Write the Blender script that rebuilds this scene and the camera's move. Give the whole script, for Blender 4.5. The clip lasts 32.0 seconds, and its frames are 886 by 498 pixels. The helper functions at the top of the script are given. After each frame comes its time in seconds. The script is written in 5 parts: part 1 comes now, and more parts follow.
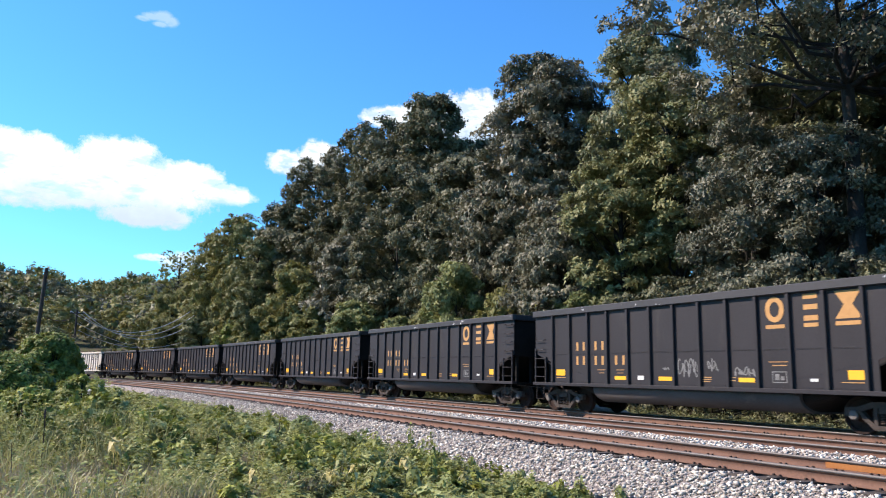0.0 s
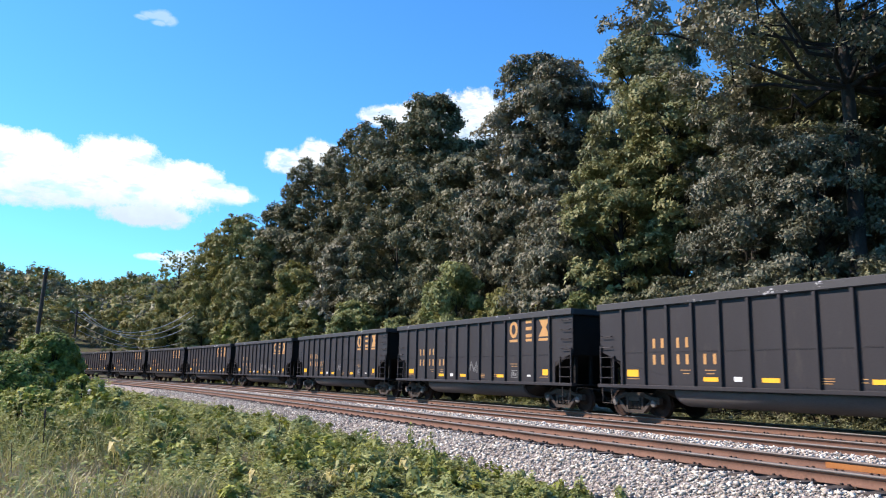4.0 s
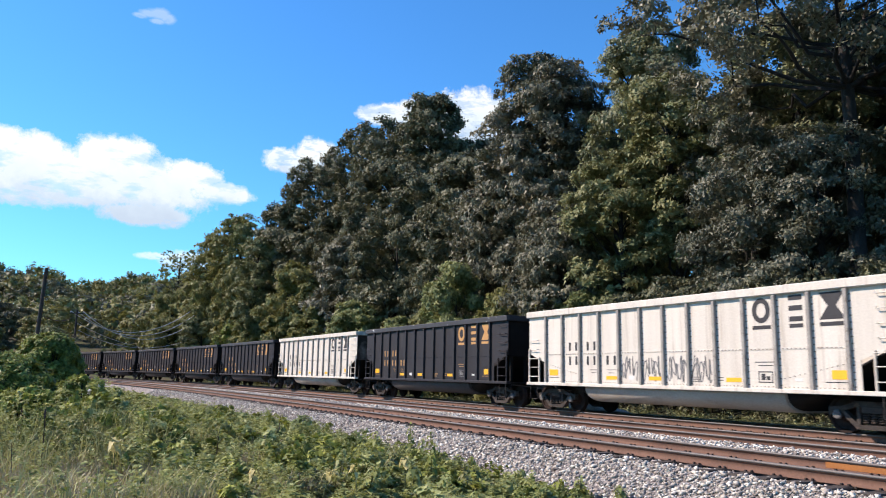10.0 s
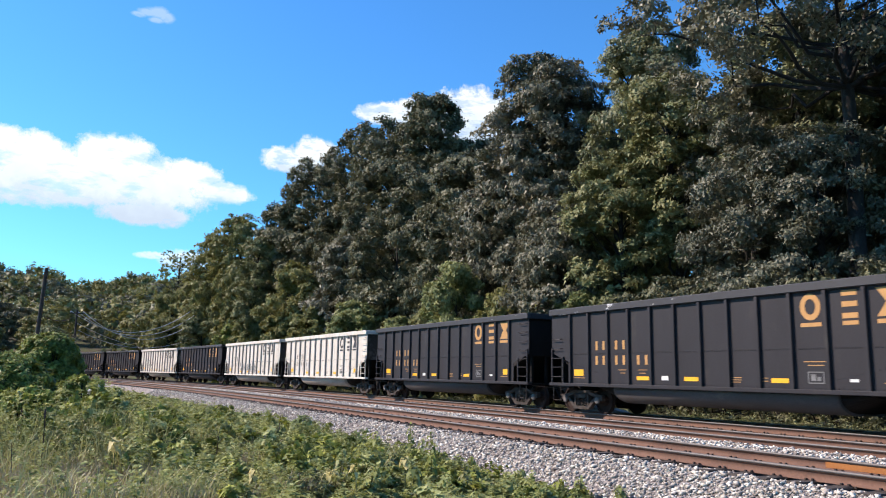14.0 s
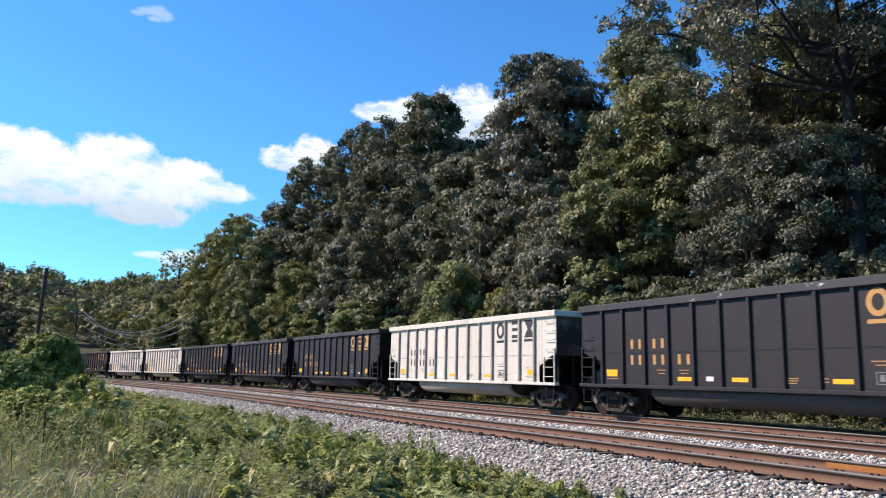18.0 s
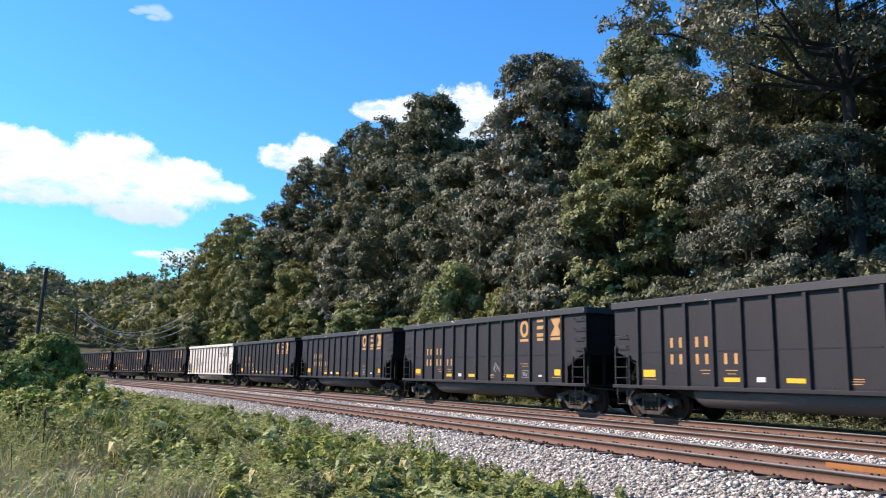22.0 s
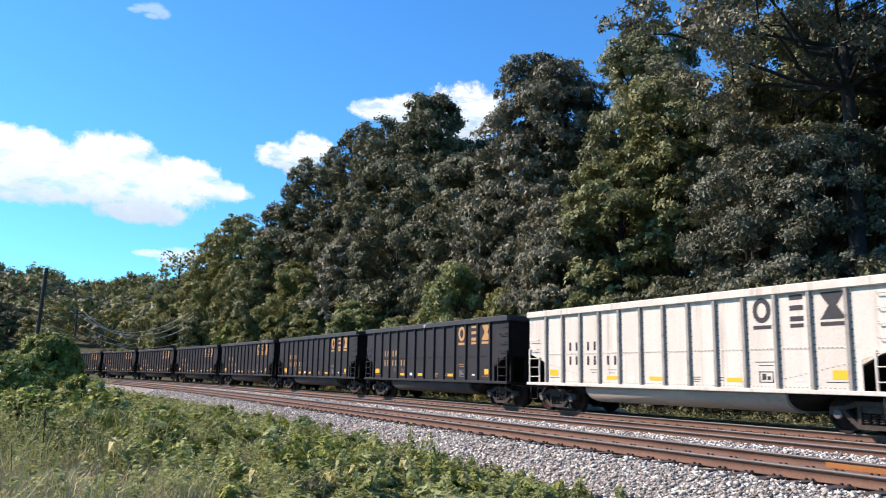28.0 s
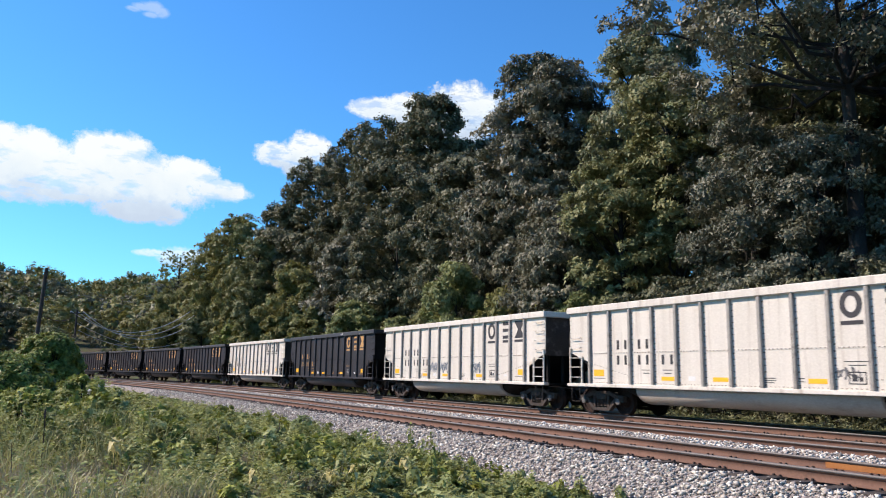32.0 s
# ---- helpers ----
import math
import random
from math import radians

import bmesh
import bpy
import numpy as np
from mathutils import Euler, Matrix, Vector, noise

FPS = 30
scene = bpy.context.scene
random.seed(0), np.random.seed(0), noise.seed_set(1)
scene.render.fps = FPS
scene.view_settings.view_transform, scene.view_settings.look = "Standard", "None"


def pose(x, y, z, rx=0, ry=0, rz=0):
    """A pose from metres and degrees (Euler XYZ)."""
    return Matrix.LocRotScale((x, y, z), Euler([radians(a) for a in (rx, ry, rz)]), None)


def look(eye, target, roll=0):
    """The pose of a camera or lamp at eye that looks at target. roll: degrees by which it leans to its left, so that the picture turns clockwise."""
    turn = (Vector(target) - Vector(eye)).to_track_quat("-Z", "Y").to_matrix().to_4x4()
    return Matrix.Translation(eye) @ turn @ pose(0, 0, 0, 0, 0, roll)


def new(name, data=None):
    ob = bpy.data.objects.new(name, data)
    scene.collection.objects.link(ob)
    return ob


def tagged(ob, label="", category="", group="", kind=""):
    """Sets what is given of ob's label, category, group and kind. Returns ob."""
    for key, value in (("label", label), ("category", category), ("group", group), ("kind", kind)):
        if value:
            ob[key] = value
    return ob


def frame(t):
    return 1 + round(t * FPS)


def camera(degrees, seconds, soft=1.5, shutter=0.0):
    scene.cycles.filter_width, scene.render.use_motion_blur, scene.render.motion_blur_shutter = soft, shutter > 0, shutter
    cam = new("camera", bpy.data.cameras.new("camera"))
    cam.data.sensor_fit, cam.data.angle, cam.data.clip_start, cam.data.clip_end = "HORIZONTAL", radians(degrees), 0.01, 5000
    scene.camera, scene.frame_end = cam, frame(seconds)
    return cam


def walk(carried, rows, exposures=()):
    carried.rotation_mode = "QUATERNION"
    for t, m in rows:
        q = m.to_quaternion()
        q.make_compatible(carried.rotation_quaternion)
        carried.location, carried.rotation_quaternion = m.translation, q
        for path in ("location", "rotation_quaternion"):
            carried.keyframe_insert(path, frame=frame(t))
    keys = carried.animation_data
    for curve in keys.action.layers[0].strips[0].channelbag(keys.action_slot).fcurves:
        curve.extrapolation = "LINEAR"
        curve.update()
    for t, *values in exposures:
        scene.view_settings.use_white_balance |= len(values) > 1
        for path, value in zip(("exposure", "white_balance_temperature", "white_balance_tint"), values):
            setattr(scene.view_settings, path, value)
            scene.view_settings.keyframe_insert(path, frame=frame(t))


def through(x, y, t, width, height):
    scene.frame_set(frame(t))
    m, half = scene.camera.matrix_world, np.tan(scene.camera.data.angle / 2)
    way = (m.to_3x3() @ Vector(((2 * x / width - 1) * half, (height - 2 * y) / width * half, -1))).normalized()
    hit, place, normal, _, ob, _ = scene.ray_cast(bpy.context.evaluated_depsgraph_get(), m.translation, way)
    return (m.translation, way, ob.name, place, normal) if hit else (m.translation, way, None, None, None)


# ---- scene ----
# ---------------------------------------------------------------- camera
SECONDS = 32.0
EYE = Vector((0.0, 0.0, 1.219))
AIM = EYE + Vector((-0.86173, 0.48046, 0.16300))
EXPOSURE = [(0.0, 0.52), (3.0, 0.52), (6.0, 0.51), (7.0, 0.50), (8.0, 0.30), (9.0, 0.34), (10.0, 0.31), (11.0, 0.20), (12.0, 0.19), (13.0, 0.29), (14.0, 0.38), (17.0, 0.32), (18.0, 0.30), (19.0, 0.38), (21.0, 0.49), (25.0, 0.52), (27.5, 0.44), (28.5, 0.36), (30.0, 0.30), (31.0, 0.22), (SECONDS, 0.22)]
cam = camera(60.09, SECONDS, soft=1.05, shutter=0.15)
walk(cam, [(0.0, look(EYE, AIM, 1.065)), (SECONDS, look(EYE, AIM, 1.065))], [(t, e + 0.26, 6850, 22) for t, e in EXPOSURE])

# ---------------------------------------------------------------- daylight
TO_SUN = Vector((-0.50, -0.58, 0.645)).normalized()
world = bpy.data.worlds.new("sky")
scene.world = world
world.use_nodes = True
wn = world.node_tree
sky = wn.nodes.new("ShaderNodeTexSky")
sky.sky_type = "NISHITA"
sky.sun_disc = False
sky.sun_elevation = math.asin(TO_SUN.z)
sky.sun_rotation = math.atan2(TO_SUN.x, TO_SUN.y)
sky.air_density, sky.dust_density, sky.ozone_density = 1.2, 0.1, 2.5
vivid = wn.nodes.new("ShaderNodeHueSaturation")
vivid.inputs["Saturation"].default_value = 1.12
wn.links.new(sky.outputs[0], vivid.inputs["Color"])
tint = wn.nodes.new("ShaderNodeMix")
tint.data_type, tint.blend_type = "RGBA", "MULTIPLY"
tint.inputs[0].default_value = 1.0
tint.inputs[7].default_value = (0.352, 0.945, 1.33, 1)
wn.links.new(vivid.outputs[0], tint.inputs[6])
wn.links.new(tint.outputs[2], wn.nodes["Background"].inputs["Color"])
wn.nodes["Background"].inputs["Strength"].default_value = 0.108
sun = new("sun", bpy.data.lights.new("sun", "SUN"))
sun.data.energy, sun.data.angle, sun.data.color = 5.0, radians(0.53), (1.0, 0.91, 0.77)
sun.matrix_world = look(TO_SUN * 100, (0, 0, 0))


# ---------------------------------------------------------------- line of the railway
BEND = (0.00143, 0.00705, 0.00273)          # curvature along the line, per metre
S0, S1, DS = -420.0, 130.0, 0.5
NS = int((S1 - S0) / DS) + 1
SS = np.linspace(S0, S1, NS)
_g = np.clip(SS, -130, 0) / 100
_k = BEND[0] + BEND[1] * _g + BEND[2] * _g * _g
HEAD = np.concatenate([[0], np.cumsum((_k[1:] + _k[:-1]) / 2 * DS)])
HEAD -= np.interp(0, SS, HEAD)
CX = np.concatenate([[0], np.cumsum((np.cos(HEAD[1:]) + np.cos(HEAD[:-1])) / 2 * DS)])
CX -= np.interp(0, SS, CX)
CY = np.concatenate([[0], np.cumsum((np.sin(HEAD[1:]) + np.sin(HEAD[:-1])) / 2 * DS)])
CY -= np.interp(0, SS, CY)
CY += 18.94
TRACKS = (0.0, 4.0, 7.93)                   # centre lines, metres towards the camera from the train's


def along(s, off=0.0, z=0.0):
    """Point at s metres along the line, off metres to the camera's side, z above the rail tops."""
    h = np.interp(s, SS, HEAD)
    return Vector((np.interp(s, SS, CX) + off * math.sin(h), np.interp(s, SS, CY) - off * math.cos(h), z))


def heading(s):
    return float(np.interp(s, SS, HEAD))


def offset_of(x, y):
    """Distance from the train's centre line, positive on the camera's side (arrays)."""
    yc = np.interp(x, CX, CY)
    return (yc - y) * np.cos(np.interp(x, CX, HEAD))


# ---------------------------------------------------------------- mesh helpers
class Geo:
    """Collects verts and faces of one mesh."""

    def __init__(self):
        self.v, self.f = [], []

    def add(self, verts, faces):
        n = len(self.v)
        self.v.extend([tuple(p) for p in verts])
        self.f.extend([tuple(i + n for i in q) for q in faces])
        return self

    def box(self, x0, x1, y0, y1, z0, z1, bev=0.0, m=None):
        if bev:
            b = bev
            pts = []
            for z, i in ((z0, b), (z0 + b, 0), (z1 - b, 0), (z1, b)):
                for px, py in ((x0, y0), (x1, y0), (x1, y1), (x0, y1)):
                    sx, sy = (1 if px == x0 else -1), (1 if py == y0 else -1)
                    pts.append((px + sx * (i + b * .0), py + sy * i, z))
            fs = [(3, 2, 1, 0), (12, 13, 14, 15)]
            for k in range(3):
                for j in range(4):
                    a = k * 4
                    fs.append((a + j, a + (j + 1) % 4, a + 4 + (j + 1) % 4, a + 4 + j))
        else:
            pts = [(x, y, z) for z in (z0, z1) for x, y in ((x0, y0), (x1, y0), (x1, y1), (x0, y1))]
            fs = [(3, 2, 1, 0), (4, 5, 6, 7), (0, 1, 5, 4), (1, 2, 6, 5), (2, 3, 7, 6), (3, 0, 4, 7)]
        if m is not None:
            pts = [m @ Vector(p) for p in pts]
        return self.add(pts, fs)

    def slab(self, outline, axis, a, b):
        """A flat outline of (u, w) pairs pushed from a to b along axis ('x': u=y, w=z; 'y': u=x, w=z; 'z': u=x, w=y)."""
        n = len(outline)

        def put(u, w, t):
            return (t, u, w) if axis == "x" else (u, t, w) if axis == "y" else (u, w, t)
        pts = [put(u, w, a) for u, w in outline] + [put(u, w, b) for u, w in outline]
        fs = [tuple(range(n)), tuple(range(2 * n - 1, n - 1, -1))]
        fs += [(i, n + i, n + (i + 1) % n, (i + 1) % n) for i in range(n)]
        return self.add(pts, fs)

    def tube(self, pts, radii, n=8, cap=True):
        pts = [Vector(p) for p in pts]
        if not hasattr(radii, "__len__"):
            radii = [radii] * len(pts)
        rings = []
        for i, p in enumerate(pts):
            d = (pts[min(i + 1, len(pts) - 1)] - pts[max(i - 1, 0)]).normalized()
            a = d.orthogonal().normalized() if i == 0 else (a - d * a.dot(d)).normalized()
            b = d.cross(a)
            rings.append([p + (a * math.cos(2 * math.pi * k / n) + b * math.sin(2 * math.pi * k / n)) * radii[i] for k in range(n)])
        vs = [q for r in rings for q in r]
        fs = [(i * n + k, i * n + (k + 1) % n, (i + 1) * n + (k + 1) % n, (i + 1) * n + k) for i in range(len(pts) - 1) for k in range(n)]
        if cap:
            fs += [tuple(range(n - 1, -1, -1)), tuple(range((len(pts) - 1) * n, len(pts) * n))]
        return self.add(vs, fs)

    def lathe(self, profile, n=24, axis="y", centre=(0, 0, 0)):
        """profile of (r, t), turned round the axis through centre."""
        vs, fs = [], []
        for r, t in profile:
            for k in range(n):
                c, s = math.cos(2 * math.pi * k / n) * r, math.sin(2 * math.pi * k / n) * r
                p = (c, t, s) if axis == "y" else (c, s, t) if axis == "z" else (t, c, s)
                vs.append((p[0] + centre[0], p[1] + centre[1], p[2] + centre[2]))
        m = len(profile)
        for i in range(m - 1):
            for k in range(n):
                fs.append((i * n + k, i * n + (k + 1) % n, (i + 1) * n + (k + 1) % n, (i + 1) * n + k))
        fs += [tuple(range(n)), tuple(range((m - 1) * n, m * n))]
        return self.add(vs, fs)

    def mesh(self, name, material, smooth=False):
        me = bpy.data.meshes.new(name)
        me.from_pydata(self.v, [], self.f)
        bm = bmesh.new()
        bm.from_mesh(me)
        bmesh.ops.recalc_face_normals(bm, faces=bm.faces)
        bm.to_mesh(me)
        bm.free()
        if material:
            me.materials.append(material)
        if smooth:
            me.polygons.foreach_set("use_smooth", [True] * len(me.polygons))
        return me


def part(name, geo, material, parent, label="", smooth=False, at=None):
    """Links a Geo (or a ready mesh) as one mesh object under a thing or part."""
    me = geo.mesh(name, material, smooth) if isinstance(geo, Geo) else geo
    ob = new(name, me)
    ob.parent = parent
    if at is not None:
        ob.matrix_basis = at
    if label:
        ob["label"] = label
    return ob


def thing(name, label, category, m=None, group="", kind=""):
    ob = new(name)
    ob.empty_display_size = 0.3
    if m is not None:
        ob.matrix_basis = m
    return tagged(ob, label, category, group, kind)


def raw_mesh(name, verts, quads, material, smooth=False):
    """Fast mesh from arrays of verts (n,3) and faces (m,4) or (m,3)."""
    quads = np.asarray(quads, np.int32)
    c = quads.shape[1]
    me = bpy.data.meshes.new(name)
    nv, nq = len(verts), len(quads)
    me.vertices.add(nv)
    me.vertices.foreach_set("co", np.asarray(verts, np.float32).ravel())
    me.loops.add(nq * c)
    me.loops.foreach_set("vertex_index", np.asarray(quads, np.int32).ravel())
    me.polygons.add(nq)
    me.polygons.foreach_set("loop_start", np.arange(nq, dtype=np.int32) * c)
    me.polygons.foreach_set("loop_total", np.full(nq, c, np.int32))
    if smooth:
        me.polygons.foreach_set("use_smooth", np.ones(nq, bool))
    me.update(calc_edges=True)
    if material:
        me.materials.append(material)
    return me


# ---------------------------------------------------------------- materials
class Nodes:
    def __init__(self, name):
        self.mat = bpy.data.materials.new(name)
        self.mat.use_nodes = True
        self.t = self.mat.node_tree
        self.bsdf = self.t.nodes["Principled BSDF"]
        self.out = self.t.nodes["Material Output"]

    def n(self, kind, **props):
        nd = self.t.nodes.new(kind)
        for k, v in props.items():
            nd.inputs[k].default_value = v
        return nd

    def link(self, a, b):
        self.t.links.new(a, b)

    def coords(self, per_object=False):
        tc = self.t.nodes.new("ShaderNodeTexCoord")
        if not per_object:
            return tc.outputs["Object"]
        info = self.t.nodes.new("ShaderNodeObjectInfo")
        sc = self.t.nodes.new("ShaderNodeVectorMath")
        sc.operation = "MULTIPLY_ADD"
        self.link(info.outputs["Random"], sc.inputs[0])
        sc.inputs[1].default_value = (37.0, 53.0, 71.0)
        self.link(tc.outputs["Object"], sc.inputs[2])
        return sc.outputs[0]

    def noise(self, vec, scale, detail=4.0, rough=0.6, stretch=None):
        if stretch:
            mp = self.t.nodes.new("ShaderNodeMapping")
            mp.inputs["Scale"].default_value = stretch
            self.link(vec, mp.inputs["Vector"])
            vec = mp.outputs[0]
        nz = self.n("ShaderNodeTexNoise", Scale=scale, Detail=detail, Roughness=rough)
        self.link(vec, nz.inputs["Vector"])
        return nz.outputs["Fac"]

    def ramp(self, fac, stops):
        r = self.t.nodes.new("ShaderNodeValToRGB")
        el = r.color_ramp.elements
        while len(el) < len(stops):
            el.new(0.5)
        for e, (pos, c) in zip(el, stops):
            e.position, e.color = pos, (*c, 1) if len(c) == 3 else c
        self.link(fac, r.inputs[0])
        return r.outputs[0]

    def mix(self, a, b, fac, how="MIX"):
        m = self.t.nodes.new("ShaderNodeMix")
        m.data_type, m.blend_type = "RGBA", how
        for sock, val in ((m.inputs[6], a), (m.inputs[7], b)):
            if isinstance(val, tuple):
                sock.default_value = (*val, 1)
            else:
                self.link(val, sock)
        if isinstance(fac, float):
            m.inputs[0].default_value = fac
        else:
            self.link(fac, m.inputs[0])
        return m.outputs[2]

    def bump(self, fac, strength, dist=0.02):
        b = self.n("ShaderNodeBump", Strength=strength, Distance=dist)
        self.link(fac, b.inputs["Height"])
        self.link(b.outputs[0], self.bsdf.inputs["Normal"])


def surface(name, dark, light, rough=0.7, metal=0.0, big=1.0, fine=30.0, bump=0.3, dist=0.01, stain=None, stain_at=(0.55, 0.75), stretch=None, spec=0.5, per_object=True):
    """Base colour wandering between two tones at a large and a fine scale, with an optional stain colour and relief."""
    k = Nodes(name)
    v = k.coords(per_object)
    a, b = k.noise(v, big, 5, 0.6, stretch), k.noise(v, fine, 4, 0.65)
    c = k.ramp(a, [(0.3, dark), (0.7, light)])
    c = k.mix(c, k.ramp(b, [(0.3, tuple(x * 0.8 for x in dark)), (0.7, light)]), 0.4)
    if stain:
        s = k.noise(v, big * 2.3, 6, 0.7, stretch)
        c = k.mix(c, stain, k.ramp(s, [(stain_at[0], (0, 0, 0)), (stain_at[1], (1, 1, 1))]))
    k.link(c, k.bsdf.inputs["Base Color"])
    k.bsdf.inputs["Roughness"].default_value = rough
    k.bsdf.inputs["Metallic"].default_value = metal
    k.bsdf.inputs["Specular IOR Level"].default_value = spec
    if bump:
        k.bump(b, bump, dist)
    return k.mat


def foliage(name, dark, light, through=0.14, rough=0.55, vary=0.5, other=None, shine=0.18):
    """Leaves: each leaf its own tone, some light passing through."""
    k = Nodes(name)
    geo = k.t.nodes.new("ShaderNodeNewGeometry")
    v = k.coords(True)
    patch = k.noise(v, 0.8, 4)
    mean = tuple((a + b) / 2 for a, b in zip(dark, light))
    c = k.ramp(geo.outputs["Random Per Island"], [(0.0, tuple(x * 1.2 for x in dark)), (0.6, mean), (1.0, tuple(a + (b - a) * vary for a, b in zip(mean, light)))])
    c = k.mix(c, k.ramp(patch, [(0.38, tuple(x * 0.8 for x in dark)), (0.62, light)]), 0.45)
    if other:
        c = k.mix(c, other, k.ramp(k.noise(v, 1.7, 3), [(0.48, (0, 0, 0)), (0.66, (0.75, 0.75, 0.75))]))
    k.link(c, k.bsdf.inputs["Base Color"])
    k.bsdf.inputs["Roughness"].default_value = rough
    k.bsdf.inputs["Specular IOR Level"].default_value = shine
    tr = k.t.nodes.new("ShaderNodeBsdfTranslucent")
    k.link(c, tr.inputs["Color"])
    ms = k.n("ShaderNodeMixShader", Fac=through)
    k.link(k.bsdf.outputs[0], ms.inputs[1])
    k.link(tr.outputs[0], ms.inputs[2])
    k.link(ms.outputs[0], k.out.inputs["Surface"])
    return k.mat


M_BLACK = surface("black_car_paint", (0.0163, 0.0148, 0.0170), (0.0278, 0.0256, 0.0290), 0.6, 0, 0.8, 25, 0.12, 0.004, (0.045, 0.040, 0.036), (0.58, 0.8), (1, 1, 0.3), 0.28)
M_WHITE = surface("white_car_paint", (0.51, 0.465, 0.39), (0.69, 0.645, 0.56), 0.65, 0, 0.7, 20, 0.1, 0.004, (0.25, 0.185, 0.13), (0.54, 0.82), (2.5, 1, 0.12))
# ends of white wagons: the near-black brown holds grime and the end's shade
M_ENDW = surface("grimy_shaded_white_end", (0.024, 0.018, 0.013), (0.085, 0.064, 0.048), 0.85, 0, 0.6, 20, 0.2, 0.005, (0.30, 0.27, 0.23), (0.5, 0.8))
M_RIBW = surface("weathered_grey_rib", (0.20, 0.185, 0.165), (0.36, 0.335, 0.30), 0.8, 0, 2, 30, 0.2, 0.005, (0.10, 0.075, 0.055), (0.55, 0.75))
# rivets on white: dark brown holds their dirt and their small shadows
M_RIVETW = surface("shadow_and_dirt_rivets", (0.05, 0.036, 0.027), (0.13, 0.095, 0.07), 0.85, 0, 2, 30, 0.1)
M_CHORD = surface("scuffed_black_paint", (0.018, 0.018, 0.02), (0.032, 0.032, 0.035), 0.6, 0, 1.0, 30, 0.1, 0.004, (0.50, 0.50, 0.50), (0.63, 0.66), (0.5, 1, 1))
M_DARK = surface("dark_steel", (0.007, 0.007, 0.007), (0.016, 0.015, 0.014), 0.85, 0, 1.5, 30, 0.2, spec=0.15)
M_TRUCK = surface("dusty_cast_steel", (0.020, 0.017, 0.015), (0.085, 0.070, 0.060), 0.85, 0, 2.5, 40, 0.4, 0.01, (0.16, 0.10, 0.07), (0.55, 0.8), spec=0.2)
M_WHEEL = surface("rusty_wheel_steel", (0.012, 0.009, 0.008), (0.050, 0.030, 0.023), 0.85, 0.0, 3, 40, 0.3, spec=0.15)
M_CAP = surface("dusty_grey_steel", (0.07, 0.064, 0.058), (0.19, 0.175, 0.16), 0.8, 0, 4, 40, 0.3, spec=0.25)
M_SPIKE = surface("dark_rusty_iron", (0.016, 0.012, 0.010), (0.05, 0.032, 0.024), 0.85, 0, 3, 40, 0.3)
M_TUB = surface("dusty_dark_belly", (0.040, 0.038, 0.040), (0.10, 0.095, 0.095), 0.7, 0, 0.8, 25, 0.12, 0.004, (0.14, 0.12, 0.10), (0.6, 0.8), (0.4, 1, 1), 0.3)
M_TUBW = surface("grimy_white_belly", (0.29, 0.26, 0.225), (0.46, 0.42, 0.365), 0.75, 0, 0.8, 20, 0.12, 0.004, (0.17, 0.13, 0.10), (0.55, 0.8), (0.5, 1, 1))
M_YELLOW = surface("yellow_reflector", (0.82, 0.40, 0.012), (0.92, 0.47, 0.025), 0.4, 0, 5, 60, 0.05)
M_ORANGE = surface("faded_orange_paint", (0.40, 0.20, 0.062), (0.53, 0.28, 0.09), 0.7, 0, 5, 60, 0.05)
M_CHALK = surface("white_stencil_paint", (0.55, 0.55, 0.52), (0.7, 0.7, 0.67), 0.7, 0, 5, 60, 0.05)
M_DIM = surface("worn_white_stencil", (0.10, 0.10, 0.10), (0.22, 0.22, 0.21), 0.7, 0, 5, 60, 0.05)
M_STEM = surface("green_stem", (0.08, 0.095, 0.035), (0.17, 0.18, 0.07), 0.7, 0, 5, 60, 0.1)
M_STENCIL = surface("black_stencil_paint", (0.013, 0.013, 0.016), (0.032, 0.032, 0.035), 0.7, 0, 5, 60, 0.05)
M_RAIL = surface("rusty_rail", (0.080, 0.038, 0.025), (0.180, 0.090, 0.056), 0.85, 0, 0.8, 25, 0.3, 0.005, (0.30, 0.125, 0.042), (0.66, 0.8))
M_FRESH = surface("fresh_orange_rust", (0.24, 0.085, 0.022), (0.40, 0.155, 0.04), 0.9, 0, 2, 30, 0.2)
M_RAILTOP = surface("worn_rail_head", (0.10, 0.09, 0.082), (0.17, 0.15, 0.135), 0.6, 0.2, 1.5, 60, 0.1)
M_TIE = surface("weathered_sleeper_wood", (0.022, 0.017, 0.014), (0.075, 0.060, 0.048), 0.9, 0, 2, 30, 0.6, 0.01, None, (0, 1), (1, 6, 6))
M_BARK = surface("bark", (0.011, 0.009, 0.008), (0.030, 0.025, 0.021), 0.95, 0, 2, 12, 0.8, 0.05)
M_POLE = surface("old_pole_wood", (0.03, 0.022, 0.018), (0.07, 0.055, 0.045), 0.9, 0, 1, 20, 0.5, 0.01)
M_WIRE = surface("grey_cable", (0.5, 0.5, 0.5), (0.65, 0.65, 0.65), 0.5, 0.3, 2, 20, 0)
M_SOIL = surface("forest_soil", (0.035, 0.028, 0.018), (0.09, 0.07, 0.045), 0.95, 0, 0.3, 6, 0.8, 0.05, (0.05, 0.075, 0.02), (0.45, 0.6), None, 0.2)


